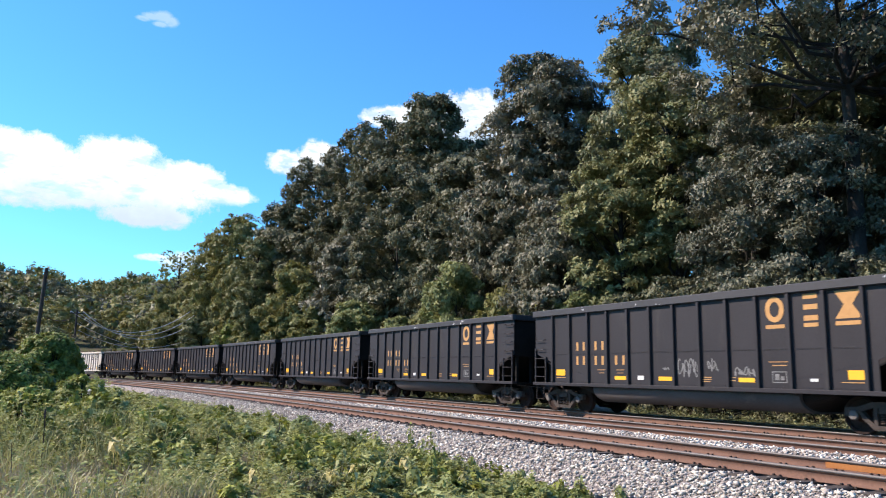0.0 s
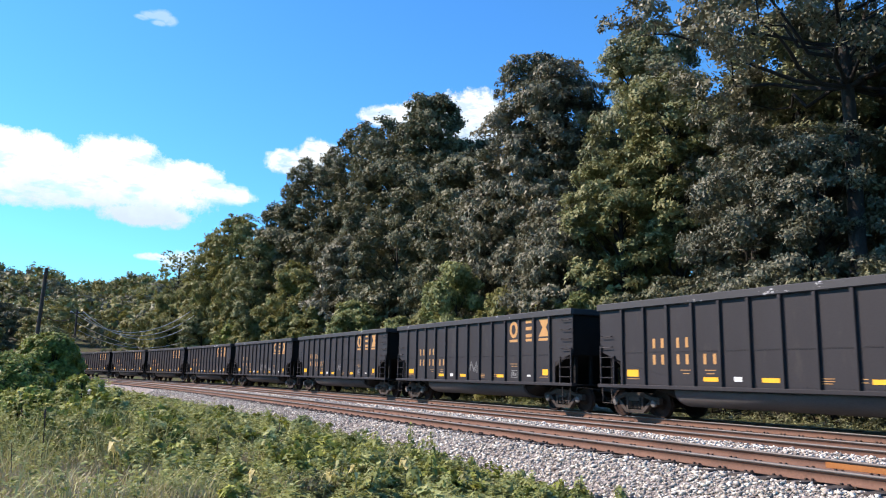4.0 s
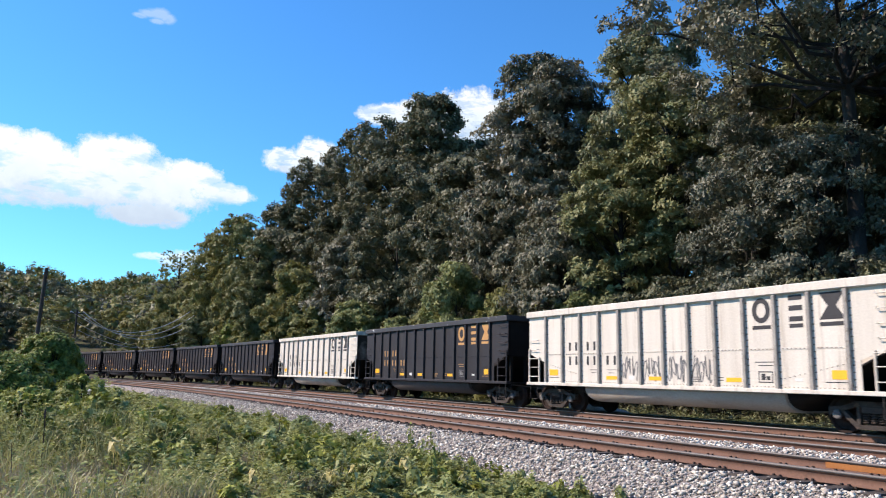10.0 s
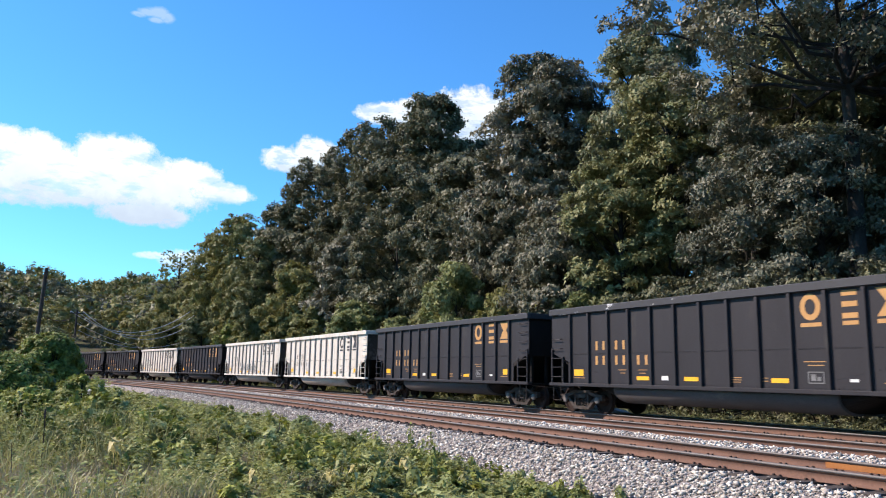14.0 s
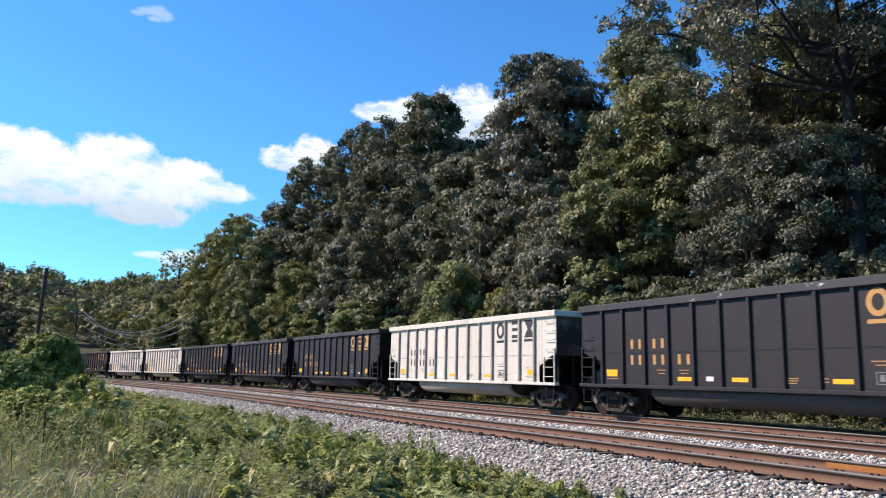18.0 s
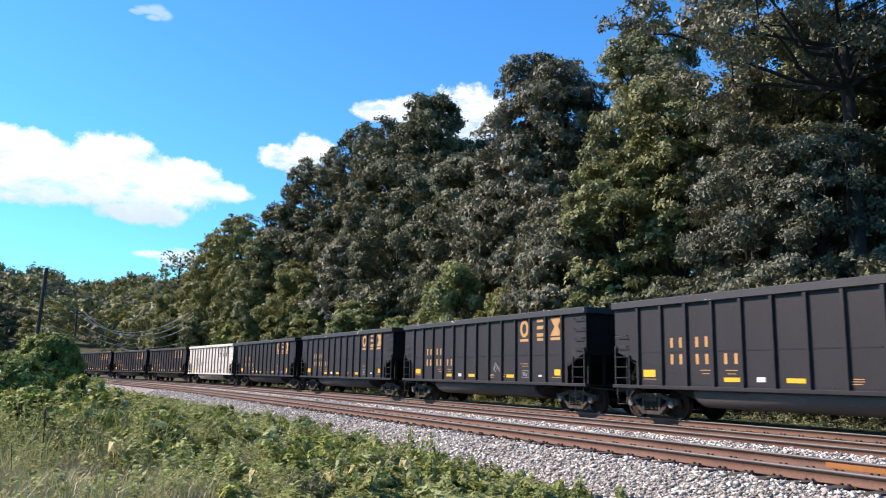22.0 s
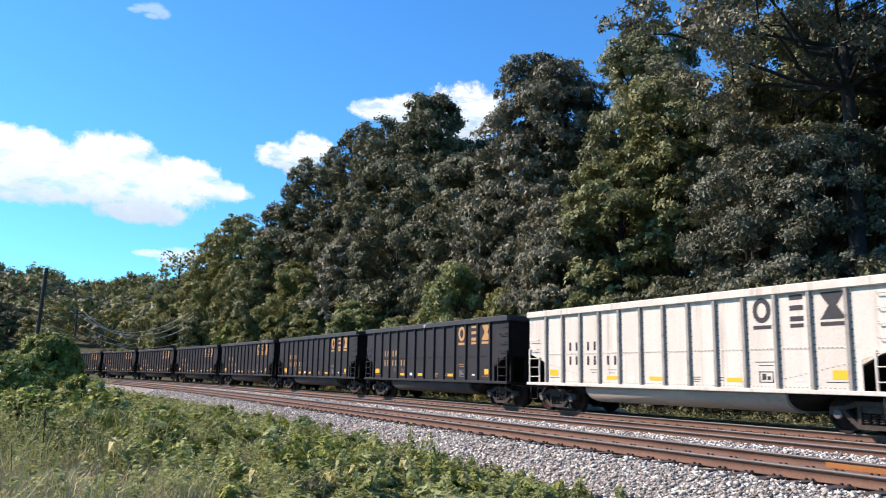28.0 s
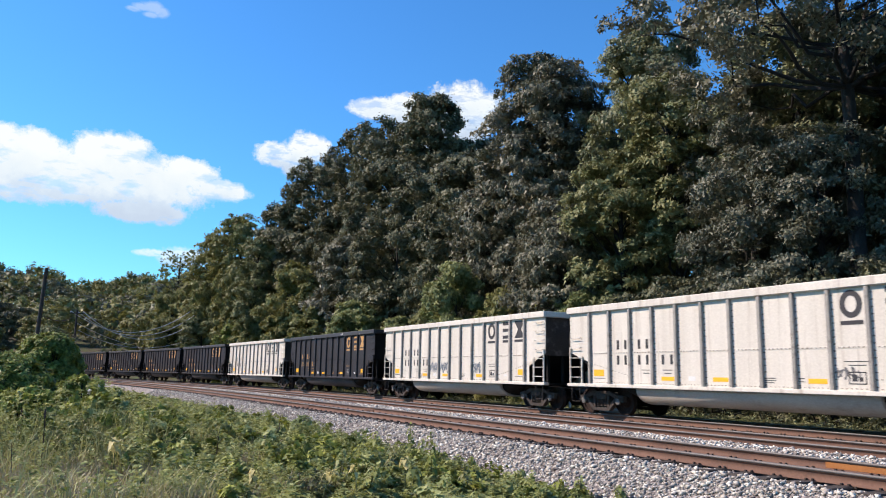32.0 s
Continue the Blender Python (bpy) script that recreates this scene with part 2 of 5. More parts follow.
def stone_material(name, gain=1.0):
    k = Nodes(name)
    geo = k.t.nodes.new("ShaderNodeNewGeometry")
    v = k.coords()
    c = k.ramp(geo.outputs["Random Per Island"], [(0.0, (0.13, 0.12, 0.108)), (0.3, (0.27 * gain, 0.235 * gain, 0.208 * gain)), (0.7, (0.44 * gain, 0.415 * gain, 0.352 * gain)), (0.88, (0.58 * gain, 0.555 * gain, 0.475 * gain)), (1.0, (0.82, 0.80, 0.70))])
    c = k.mix(c, k.ramp(k.noise(v, 0.5, 4), [(0.4, (0.20, 0.168, 0.14)), (0.65, (0.42, 0.395, 0.355))]), 0.2)
    k.link(c, k.bsdf.inputs["Base Color"])
    k.bsdf.inputs["Roughness"].default_value = 0.9
    k.bump(k.noise(v, 60, 4), 0.4, 0.01)
    return k.mat


def bed_material(name):
    """Crushed stone seen from afar: cells of grey with dark joints."""
    k = Nodes(name)
    v = k.coords()
    vo = k.n("ShaderNodeTexVoronoi", Scale=16.0)
    k.link(v, vo.inputs["Vector"])
    c = k.ramp(vo.outputs["Color"], [(0.0, (0.19, 0.175, 0.16)), (0.5, (0.33, 0.305, 0.28)), (1.0, (0.55, 0.52, 0.48))])
    c = k.mix(c, (0.11, 0.095, 0.085), k.ramp(vo.outputs["Distance"], [(0.35, (0, 0, 0)), (0.75, (1, 1, 1))]))
    c = k.mix(c, k.ramp(k.noise(v, 0.4, 4), [(0.4, (0.12, 0.085, 0.07)), (0.7, (0.3, 0.28, 0.27))]), 0.35)
    k.link(c, k.bsdf.inputs["Base Color"])
    k.bsdf.inputs["Roughness"].default_value = 0.95
    k.bump(vo.outputs["Distance"], 0.9, 0.04)
    return k.mat


M_STONE = stone_material("crushed_stone", 1.12)
M_PALE_STONE = stone_material("pale_crushed_stone", 1.45)
M_BED = bed_material("ballast_bed")
LEAF = {
    "dark": foliage("oak_leaves", (0.060, 0.065, 0.032), (0.232, 0.232, 0.134), 0.16, 0.55, 0.7, None, 0.22),
    "grey": foliage("grey_green_leaves", (0.060, 0.062, 0.034), (0.27, 0.262, 0.170), 0.16, 0.5, 0.8, None, 0.32),
    # grey-green leaf tones darkened to hold the shade of neighbouring trees
    "ash": foliage("shade_darkened_ash_leaves", (0.042, 0.048, 0.028), (0.200, 0.205, 0.140), 0.12, 0.5, 0.8, None, 0.3),
    "mid": foliage("maple_leaves", (0.115, 0.120, 0.036), (0.36, 0.342, 0.128), 0.22, 0.55, 0.7, None, 0.18),
    "sage": foliage("pale_green_leaves", (0.092, 0.106, 0.048), (0.32, 0.335, 0.175), 0.18, 0.5, 0.8, None, 0.28),
    "light": foliage("locust_leaves", (0.105, 0.118, 0.042), (0.32, 0.318, 0.150)),
    "pale_green": foliage("elder_leaves", (0.125, 0.148, 0.050), (0.38, 0.395, 0.165), 0.22),
    "olive": foliage("olive_leaves", (0.105, 0.106, 0.034), (0.31, 0.295, 0.100)),
    "vine": foliage("vine_leaves", (0.066, 0.095, 0.022), (0.32, 0.35, 0.080), 0.2, 0.5, 1.0),
    "weed": foliage("weed_leaves", (0.120, 0.160, 0.055), (0.47, 0.50, 0.205), 0.30, 0.5, 1.2, (0.33, 0.345, 0.125)),
    "mound": foliage("vine_mound_leaves", (0.085, 0.120, 0.026), (0.46, 0.47, 0.10), 0.18, 0.55, 1.0),
    "grass": foliage("grass_blades", (0.28, 0.275, 0.10), (0.58, 0.55, 0.25), 0.2),
    "dry": foliage("dry_stalks", (0.24, 0.19, 0.11), (0.55, 0.49, 0.33), 0.15),
}
# ---------------------------------------------------------------- ground
def ground_z(x, y):
    """Height of the land (arrays): flat field, railway formation, rising woods, hills in the distance."""
    x, y = np.asarray(x, float), np.asarray(y, float)
    off = offset_of(x, y)
    z = -0.80 + 0.30 * np.clip((off - 10.8) / 3.5, 0, 1)
    z = z + 0.22 * np.clip(-off - 6.5, 0, 14)
    z = z + 0.30 * np.clip(-off - 20.5, 0, 40) * np.clip((x + 160) / 50, 0, 1)
    rise = 0.158 * np.clip(-x - 185, 0, 150)
    z = z + rise * np.interp(y / np.maximum(-x, 1), (0.0, 0.035, 0.06, 0.075, 0.09, 0.12), (1.0, 1.06, 0.92, 0.86, 0.90, 1.06)) * np.clip((120 - off) / 60, 0.4, 1)
    z = z + 0.06 * np.sin(x * 0.7 + 1.3 * np.sin(y * 0.5)) * np.clip((off - 11) / 4, 0, 1)
    return z


def make_ground():
    def axis(lo, hi, fine0, fine1, step):
        a = list(np.arange(fine0, fine1, step))
        d, q = step, fine1
        while q < hi:
            a.append(q)
            d *= 1.25
            q += d
        a.append(hi)
        d, q = step, fine0
        b = []
        while q > lo:
            d *= 1.25
            q -= d
            b.append(max(q, lo))
        return np.array(sorted(set(b + a)))
    xs, ys = axis(-2600, 2600, -150, 30, 2.0), axis(-2600, 2600, -20, 60, 1.5)
    X, Y = np.meshgrid(xs, ys)
    Z = ground_z(X, Y)
    n, m = X.shape
    idx = np.arange(n * m).reshape(n, m)
    quads = np.stack([idx[:-1, :-1], idx[:-1, 1:], idx[1:, 1:], idx[1:, :-1]], -1).reshape(-1, 4)
    ob = new("ground", raw_mesh("ground", np.stack([X, Y, Z], -1).reshape(-1, 3), quads, M_SOIL, True))
    tagged(ob, "earth with grass and leaf litter beside the railway", "ground", kind="structure")


make_ground()


def sweep(name, profile, s0, s1, step, material, closed=True, smooth=False):
    """A cross-section of (off, z) pairs drawn along the line."""
    n = max(2, int((s1 - s0) / step) + 1)
    st = np.linspace(s0, s1, n)
    m = len(profile)
    v = []
    for s in st:
        h = heading(s)
        bx, by = np.interp(s, SS, CX), np.interp(s, SS, CY)
        for o, z in profile:
            v.append((bx + o * math.sin(h), by - o * math.cos(h), z))
    ring = m if closed else m - 1
    f = [(i * m + j, i * m + (j + 1) % m, (i + 1) * m + (j + 1) % m, (i + 1) * m + j) for i in range(n - 1) for j in range(ring)]
    return raw_mesh(name, v, f, material, smooth)


def make_bed():
    prof = [(-4.2, -0.95), (-2.6, -0.32), (-1.6, -0.28), (1.5, -0.28), (2.0, -0.30), (2.6, -0.28), (5.0, -0.27), (5.35, -0.11), (5.9, -0.06), (6.4, -0.10), (6.85, -0.27), (8.75, -0.25), (9.05, -0.222), (9.35, -0.23), (9.6, -0.335), (10.9, -0.98)]
    ob = new("ballast_bed", sweep("ballast_bed", prof, -400, 120, 2.0, M_BED, False))
    tagged(ob, "bed of crushed grey stone under three tracks", "ballast", kind="structure")


make_bed()

RAIL_SHAPE = [(-0.07, -0.18), (0.07, -0.18), (0.07, -0.168), (0.012, -0.145), (0.010, -0.05), (0.036, -0.038), (0.037, -0.008), (0.028, 0.0), (-0.028, 0.0), (-0.037, -0.008), (-0.036, -0.038), (-0.010, -0.05), (-0.012, -0.145), (-0.07, -0.168)]


def make_rails():
    for k, c in enumerate(TRACKS):
        line = thing("railway_track", ("rusty steel rails of the track under the train", "rusty rails of the empty middle track", "rusty rails of the empty track beside the gravel shoulder")[k], "railway track", kind="structure")
        for side in (-0.753, 0.753):
            rail = part("rail", sweep("rail", [(c + side + o, z) for o, z in RAIL_SHAPE], -390, 110, 1.0, M_RAIL), None, line)
            part("running_surface", sweep("running_surface", [(c + side - 0.0385, -0.036), (c + side - 0.0385, -0.007), (c + side - 0.029, 0.0015), (c + side + 0.029, 0.0015), (c + side + 0.0385, -0.007), (c + side + 0.0385, -0.036)], -390, 110, 1.0, M_RAILTOP), None, rail, "worn shiny rail head")


make_rails()
# ---------------------------------------------------------------- trees
def leaf_cloud(rng, pos, way, rad, counts, size, flat=0.6, droop=0.0, slim=0.36, ragged=0.45):
    """Leaves in small sprays over the tops of foliage pads (places, outward ways, radii); returns verts and triangles."""
    pos, way, rad, counts = (np.asarray(a) for a in (pos, way, rad, counts))
    up = np.array([0, 0, 1.0])

    def unit(a):
        return a / np.maximum(np.linalg.norm(a, axis=1), 1e-6)[:, None]
    sprays = np.maximum(3, counts // 9)
    pi = np.repeat(np.arange(len(pos)), sprays)
    e = unit(rng.normal(size=(len(pi), 3)) + way[pi] * 0.75 + up * 0.45)
    sc = pos[pi] + e * (rad[pi] * (0.35 + 0.65 * rng.random(len(pi)) ** 0.5))[:, None] * np.array([1, 1, flat])
    each = np.maximum(1, np.round(counts / sprays).astype(int))
    li = np.repeat(np.arange(len(pi)), each[pi])
    n = len(li)
    p = sc[li] + rng.normal(size=(n, 3)) * (rad[pi][li] * 0.16)[:, None] * np.array([1, 1, 0.8])
    spin = rng.normal(size=(len(pi), 3)) * 0.35
    nrm = unit(e[li] * 0.55 + way[pi][li] * 0.5 + up * 0.35 + spin[li] + rng.normal(size=(n, 3)) * ragged)
    a = rng.normal(size=(n, 3)) - up * droop * 1.6
    a = unit(a - nrm * np.sum(a * nrm, 1)[:, None])
    b = np.cross(nrm, a)
    L = (size * (0.6 + 0.8 * rng.random(n)))[:, None]
    v = np.stack([p - a * L * 0.4 + b * L * slim, p - a * L * 0.4 - b * L * slim, p + a * L * 0.65], 1).reshape(-1, 3)
    return v, np.arange(n * 3).reshape(-1, 3)


# height fraction of the crown, and its width there
CROWN = {
    "dome": ((0, 0.2, 0.45, 0.7, 0.88, 1), (0.70, 0.95, 1.0, 0.92, 0.76, 0.42)),
    "ovoid": ((0, 0.2, 0.45, 0.7, 0.9, 1), (0.75, 0.95, 1.0, 0.88, 0.60, 0.25)),
    "column": ((0, 0.15, 0.5, 0.85, 1), (0.6, 0.9, 1.0, 0.8, 0.35)),
    "spread": ((0, 0.12, 0.5, 0.8, 1), (0.75, 1.0, 1.0, 0.75, 0.3)),
    "shrub": ((0, 0.2, 0.5, 0.8, 1), (0.90, 1.0, 0.92, 0.65, 0.25)),
}


def tree_meshes(seed, height, radius, base, leaf, leaf_size, pad, shape="dome", droop=0.0, slim=0.36, cover=2.2, lump=0.40, fill=1.0, inner=0.86, low_limb=0.75, dense=0.8):
    """Trunk, limbs to each lobe of the crown, and leaf pads over the lobes. Upright at the origin; base: height of the lowest leaves."""
    rng = np.random.default_rng(seed)
    g = Geo()
    lean = rng.normal(size=2) * 0.02 * height
    hc = height - base
    us, ws = CROWN[shape]

    def trunk_at(z):
        t = z / height
        return np.array([lean[0] * t * t + 0.12 * math.sin(5 * t + seed), lean[1] * t * t + 0.12 * math.cos(4 * t + seed), z])
    r0 = 0.014 * height + 0.05
    zs = np.linspace(0, height - 0.16 * hc, 9)
    g.tube([trunk_at(z) for z in zs], [r0 * (1.3 if i == 0 else 1) * (1 - 0.85 * z / height) + 0.02 for i, z in enumerate(zs)], 9)
    lr = lump * min(radius, hc)
    area = 2 * math.pi * radius * hc * 0.8 + 2 * radius * radius
    n = int(np.clip(area * dense / (math.pi * lr * lr), 8, 40))
    P, D, R, F, FR = [], [], [], [], []
    for i in range(n):
        u = min(0.96, (i + 0.25 + 0.5 * rng.random()) / n)
        r = lr * (0.72 + 0.55 * rng.random()) * (0.8 if u > 0.85 else 1)
        wide = float(np.interp(u, us, ws)) * radius
        ang = i * 2.4 + rng.normal() * 0.25
        out = np.array([math.cos(ang), math.sin(ang), 0.0])
        z = min(base + u * hc, height - r * 0.8)
        c = trunk_at(z) + out * max(0.0, wide - r * 0.9) * (inner + (1.07 - inner) * rng.random() ** 0.7)
        s = trunk_at(max(base * low_limb, z - 0.55 * np.linalg.norm(c[:2]) - 0.1 * hc))
        m = (s + c) / 2 + np.array([0, 0, -0.06 * wide]) + rng.normal(size=3) * 0.05 * wide
        w = r0 * 0.42 * (1 - 0.7 * z / height) + 0.012
        bow = [(1 - t) ** 2 * s + 2 * t * (1 - t) * m + t * t * c + rng.normal(size=3) * 0.03 * wide * (0 < t < 1) for t in (0, 0.22, 0.42, 0.62, 0.82, 1)]
        g.tube(bow, [w * (1 - 0.65 * t) for t in (0, 0.22, 0.42, 0.62, 0.82, 1)], 6, False)
        k = max(5, int(2.1 * r * r / (pad * pad)))
        d = rng.normal(size=(k, 3)) + out * 0.6 * min(1, wide / radius) + np.array([0, 0, 0.4])
        d /= np.linalg.norm(d, axis=1)[:, None]
        q = c + d * (r * (0.75 + 0.33 * rng.random(k)))[:, None] * np.array([1, 1, 0.85])
        for j in range(0, k, 5):
            g.tube([c, (c + q[j]) / 2 + rng.normal(size=3) * 0.1 * r, q[j]], [w * 0.35, w * 0.22, 0.01], 3, False)
        P.append(q)
        D.append(d)
        R.append(pad * (0.62 + 0.6 * rng.random(k)))
        F.append(c)
        FR.append(r)
    P, D, R = np.concatenate(P), np.concatenate(D), np.concatenate(R)
    P[:, 2] = np.clip(P[:, 2], base * 0.96, height - 0.2)
    counts = np.maximum(10, (cover * math.pi * R * R / (1.05 * slim * leaf_size ** 2)).astype(int))
    v, q = leaf_cloud(rng, P, D, R, counts, leaf_size, 0.6, droop, slim)
    F, FR = np.array(F), np.array(FR)
    if fill:
        v2, q2 = leaf_cloud(rng, F, np.zeros_like(F), FR * 0.52, np.maximum(8, (fill * 1.7 * FR * FR / (0.378 * (1.7 * leaf_size) ** 2)).astype(int)), leaf_size * 1.7, 0.85)
        q = np.concatenate([q, q2 + len(v)])
        v = np.concatenate([v, v2])
    return g.mesh("trunk", M_BARK, True), raw_mesh("crown", v, q, LEAF[leaf])


TREE_KINDS = {
    "oak": dict(leaf="grey", leaf_size=0.165, pad=0.85, shape="spread", cover=1.2, lump=0.22, fill=0.12, inner=0.1, low_limb=0.96),
    "dark": dict(leaf="dark", leaf_size=0.26, pad=1.05, lump=0.36, cover=1.75),
    "grey": dict(leaf="grey", leaf_size=0.24, pad=0.80, shape="ovoid", droop=0.8, slim=0.27, lump=0.46, inner=0.82, cover=1.7, dense=1.4),
    "ash": dict(leaf="ash", leaf_size=0.165, pad=0.66, droop=0.3, slim=0.25, cover=1.6),
    "mid": dict(leaf="mid", leaf_size=0.28, pad=1.0, cover=2.0),
    "sage": dict(leaf="sage", leaf_size=0.22, pad=0.80, shape="ovoid", slim=0.26, cover=1.8, lump=0.5, inner=0.75),
    "light": dict(leaf="light", leaf_size=0.21, pad=0.72, slim=0.27, cover=1.9),
    "thin": dict(leaf="mid", leaf_size=0.42, pad=0.9, cover=0.5, fill=0.0),
    "back": dict(leaf="dark", leaf_size=0.60, pad=1.9, cover=2.0),
    "shrub": dict(leaf="mid", leaf_size=0.20, pad=0.55, shape="shrub"),
    "shrubS": dict(leaf="dark", leaf_size=0.16, pad=0.5, shape="shrub", cover=0.7, fill=0.2),
    "shrubL": dict(leaf="pale_green", leaf_size=0.19, pad=0.55, shape="shrub", slim=0.28),
    "shrubD": dict(leaf="vine", leaf_size=0.22, pad=0.55, shape="shrub"),
}
TREE_LABEL = {
    "oak": ("large dark oak spreading its limbs high over the line", "tree"),
    "dark": ("tall dark green oak at the edge of the woods", "tree"),
    "grey": ("tall rounded tree with grey-green drooping leaves", "tree"),
    "ash": ("grey-green broadleaf tree with feathery leaves in the woods", "tree"),
    "mid": ("green broadleaf tree among the woods", "tree"),
    "sage": ("tall tree with pale grey-green leaves in the woods", "tree"),
    "light": ("slender tree with yellow-green leaves at the wood's edge", "tree"),
    "thin": ("sparse tree with thin foliage against the sky", "tree"),
    "back": ("dark green tree deep in the woods", "tree"),
    "shrub": ("green shrub growing behind the railway track", "shrub"),
    "shrubS": ("thin straggling shrub with bare twigs under the trees", "shrub"),
    "shrubL": ("light green shrub growing behind the railway track", "shrub"),
    "shrubD": ("shrub covered with dark green vines", "shrub"),
}


def stand(kind, meshes, x, y, turn, scale=(1, 1, 1)):
    name = "shrub" if kind.startswith("shrub") else "tree"
    ob = thing(name, *TREE_LABEL[kind], group="shrubs along the line" if name == "shrub" else "trees of the woods")
    ob.matrix_basis = Matrix.LocRotScale((x, y, float(ground_z(x, y)) - 0.15), Euler((0, 0, turn)), scale)
    part("trunk", meshes[0], None, ob)
    part("crown", meshes[1], None, ob)


# kind, x, y, height of the top, crown radius, height of the lowest leaves: trees with a shape of their own
TALL = [
    ("oak", -17.9, 28.6, 25.0, 10.2, 13.6), ("sage", -35.7, 35.0, 24.6, 4.8, 7.0), ("light", -29.5, 31.0, 17.9, 2.5, 7.5),
    ("light", -31.8, 29.3, 13.6, 2.9, 4.0), ("grey", -43.9, 33.0, 24.9, 5.2, 3.0), ("sage", -23.6, 34.0, 20.0, 4.2, 8.0),
    ("ash", -23.2, 29.2, 12.8, 3.0, 4.2), ("ash", -19.6, 28.8, 11.6, 2.8, 3.6), ("ash", -27.0, 32.6, 15.2, 2.9, 5.0),
    ("dark", -92.3, 33.0, 28.0, 5.4, 11.5), ("dark", -81.5, 36.0, 30.4, 7.6, 13.2), ("dark", -70.5, 38.0, 30.9, 3.3, 19.0),
    ("dark", -62.5, 35.5, 22.0, 5.6, 11.0), ("dark", -68.0, 42.0, 25.6, 4.2, 14.0), ("dark", -73.5, 35.2, 25.0, 5.6, 12.5),
    ("mid", -128.7, 28.0, 23.6, 4.6, 5.0), ("mid", -118.6, 30.0, 25.2, 5.0, 7.0), ("dark", -96.0, 30.2, 22.6, 3.8, 8.5),
    ("light", -95.1, 26.2, 17.8, 2.8, 5.5), ("thin", -180.0, 31.7, 27.8, 4.6, 19.0), ("dark", -54.5, 34.0, 19.5, 4.4, 8.0), ("grey", -47.5, 30.6, 15.0, 3.0, 3.2),
]
for k, (kind, x, y, top, radius, low) in enumerate(TALL):
    foot = float(ground_z(x, y)) - 0.15
    stand(kind, tree_meshes(300 + 7 * k, top - foot, radius, low - foot, **TREE_KINDS[kind]), x, y, 0.0)

# kind, x, y, height, crown radius: smaller trees and shrubs that share a few shapes
LOW = [
    ("dark", -88.0, 31.4, 17.0, 4.8), ("grey", -73.8, 29.6, 15.0, 3.8), ("mid", -85.7, 29.0, 13.5, 4.0), ("dark", -64.5, 31.0, 16.5, 4.2), ("dark", -54.0, 31.0, 15.0, 3.6),
    ("grey", -38.5, 29.6, 12.5, 2.8), ("grey", -35.6, 28.4, 11.0, 2.6), ("light", -113.4, 23.9, 9.0, 2.8), ("mid", -115.3, 25.6, 13.8, 3.0), ("mid", -134.9, 22.8, 9.5, 3.2), ("mid", -107.0, 27.5, 15.5, 3.6),
    ("mid", -105.0, 33.0, 18.0, 5.0), ("dark", -48.0, 40.0, 18.0, 5.0), ("dark", -33.0, 40.0, 17.5, 5.0), ("dark", -18.0, 38.0, 17.0, 5.0), ("dark", -26.0, 37.5, 16.0, 4.5), ("dark", -14.5, 33.0, 13.0, 4.2),
    ("mid", -140.0, 30.0, 16.5, 5.0), ("dark", -92.0, 38.0, 18.0, 5.0), ("mid", -150.0, 26.0, 14.0, 4.5), ("dark", -158.0, 31.0, 15.0, 4.8),
    ("dark", -88.0, -5.5, 8.5, 3.4), ("mid", -78.0, -3.5, 6.5, 2.8), ("dark", -100.0, -1.0, 9.0, 3.4), ("mid", -95.0, 3.0, 7.5, 2.6), ("light", -70.0, 2.6, 5.0, 1.8), ("mid", -66.0, -3.0, 5.5, 2.4),
    ("shrubL", -45.8, 26.6, 9.6, 2.4), ("shrub", -73.1, 26.3, 8.5, 2.7), ("shrubL", -62.6, 26.7, 8.1, 3.0), ("shrubL", -54.3, 26.4, 6.4, 2.0),
    ("shrub", -83.6, 26.2, 7.9, 2.7), ("shrubL", -32.5, 26.9, 6.5, 1.9), ("shrubL", -36.1, 26.9, 6.3, 1.8), ("shrubS", -29.9, 27.3, 6.2, 1.8),
    ("shrub", -41.5, 27.4, 7.3, 2.1), ("shrub", -94.3, 25.3, 8.5, 2.6), ("shrubD", -98.2, 23.9, 7.8, 2.0), ("shrubS", -26.7, 27.3, 6.6, 1.9),
    ("shrubS", -23.6, 27.3, 6.2, 1.8), ("shrubS", -20.9, 27.2, 6.2, 1.7), ("shrubS", -18.6, 27.1, 6.1, 1.7), ("shrubS", -16.0, 27.1, 6.1, 1.7), ("shrub", -51.1, 27.4, 6.6, 2.1),
] + [("back", -14.0 - 9.5 * i, 43.5 + 2.5 * (i % 3), 16.5 + 2.0 * (i % 2), 6.2) for i in range(13)]
MODEL = {"back": (18, 6, 3, 2), "shrub": (7, 2.4, 0.4, 2), "dark": (17, 4.6, 4.5, 3), "grey": (13, 3.2, 2.5, 2), "mid": (13, 3.8, 3.0, 2), "light": (9, 2.6, 2.0, 1)}
SHARED, _count = {}, {}
for kind, x, y, height, radius in LOW:
    h, r, low, n = MODEL["shrub" if kind.startswith("shrub") else kind]
    i = _count[kind] = _count.get(kind, -1) + 1
    if (kind, i % n) not in SHARED:
        SHARED[kind, i % n] = tree_meshes(900 + 13 * len(SHARED), h, r, low, **TREE_KINDS[kind])
    stand(kind, SHARED[kind, i % n], x, y, i * 2.1 + len(kind), (radius / r, radius / r, height / h))


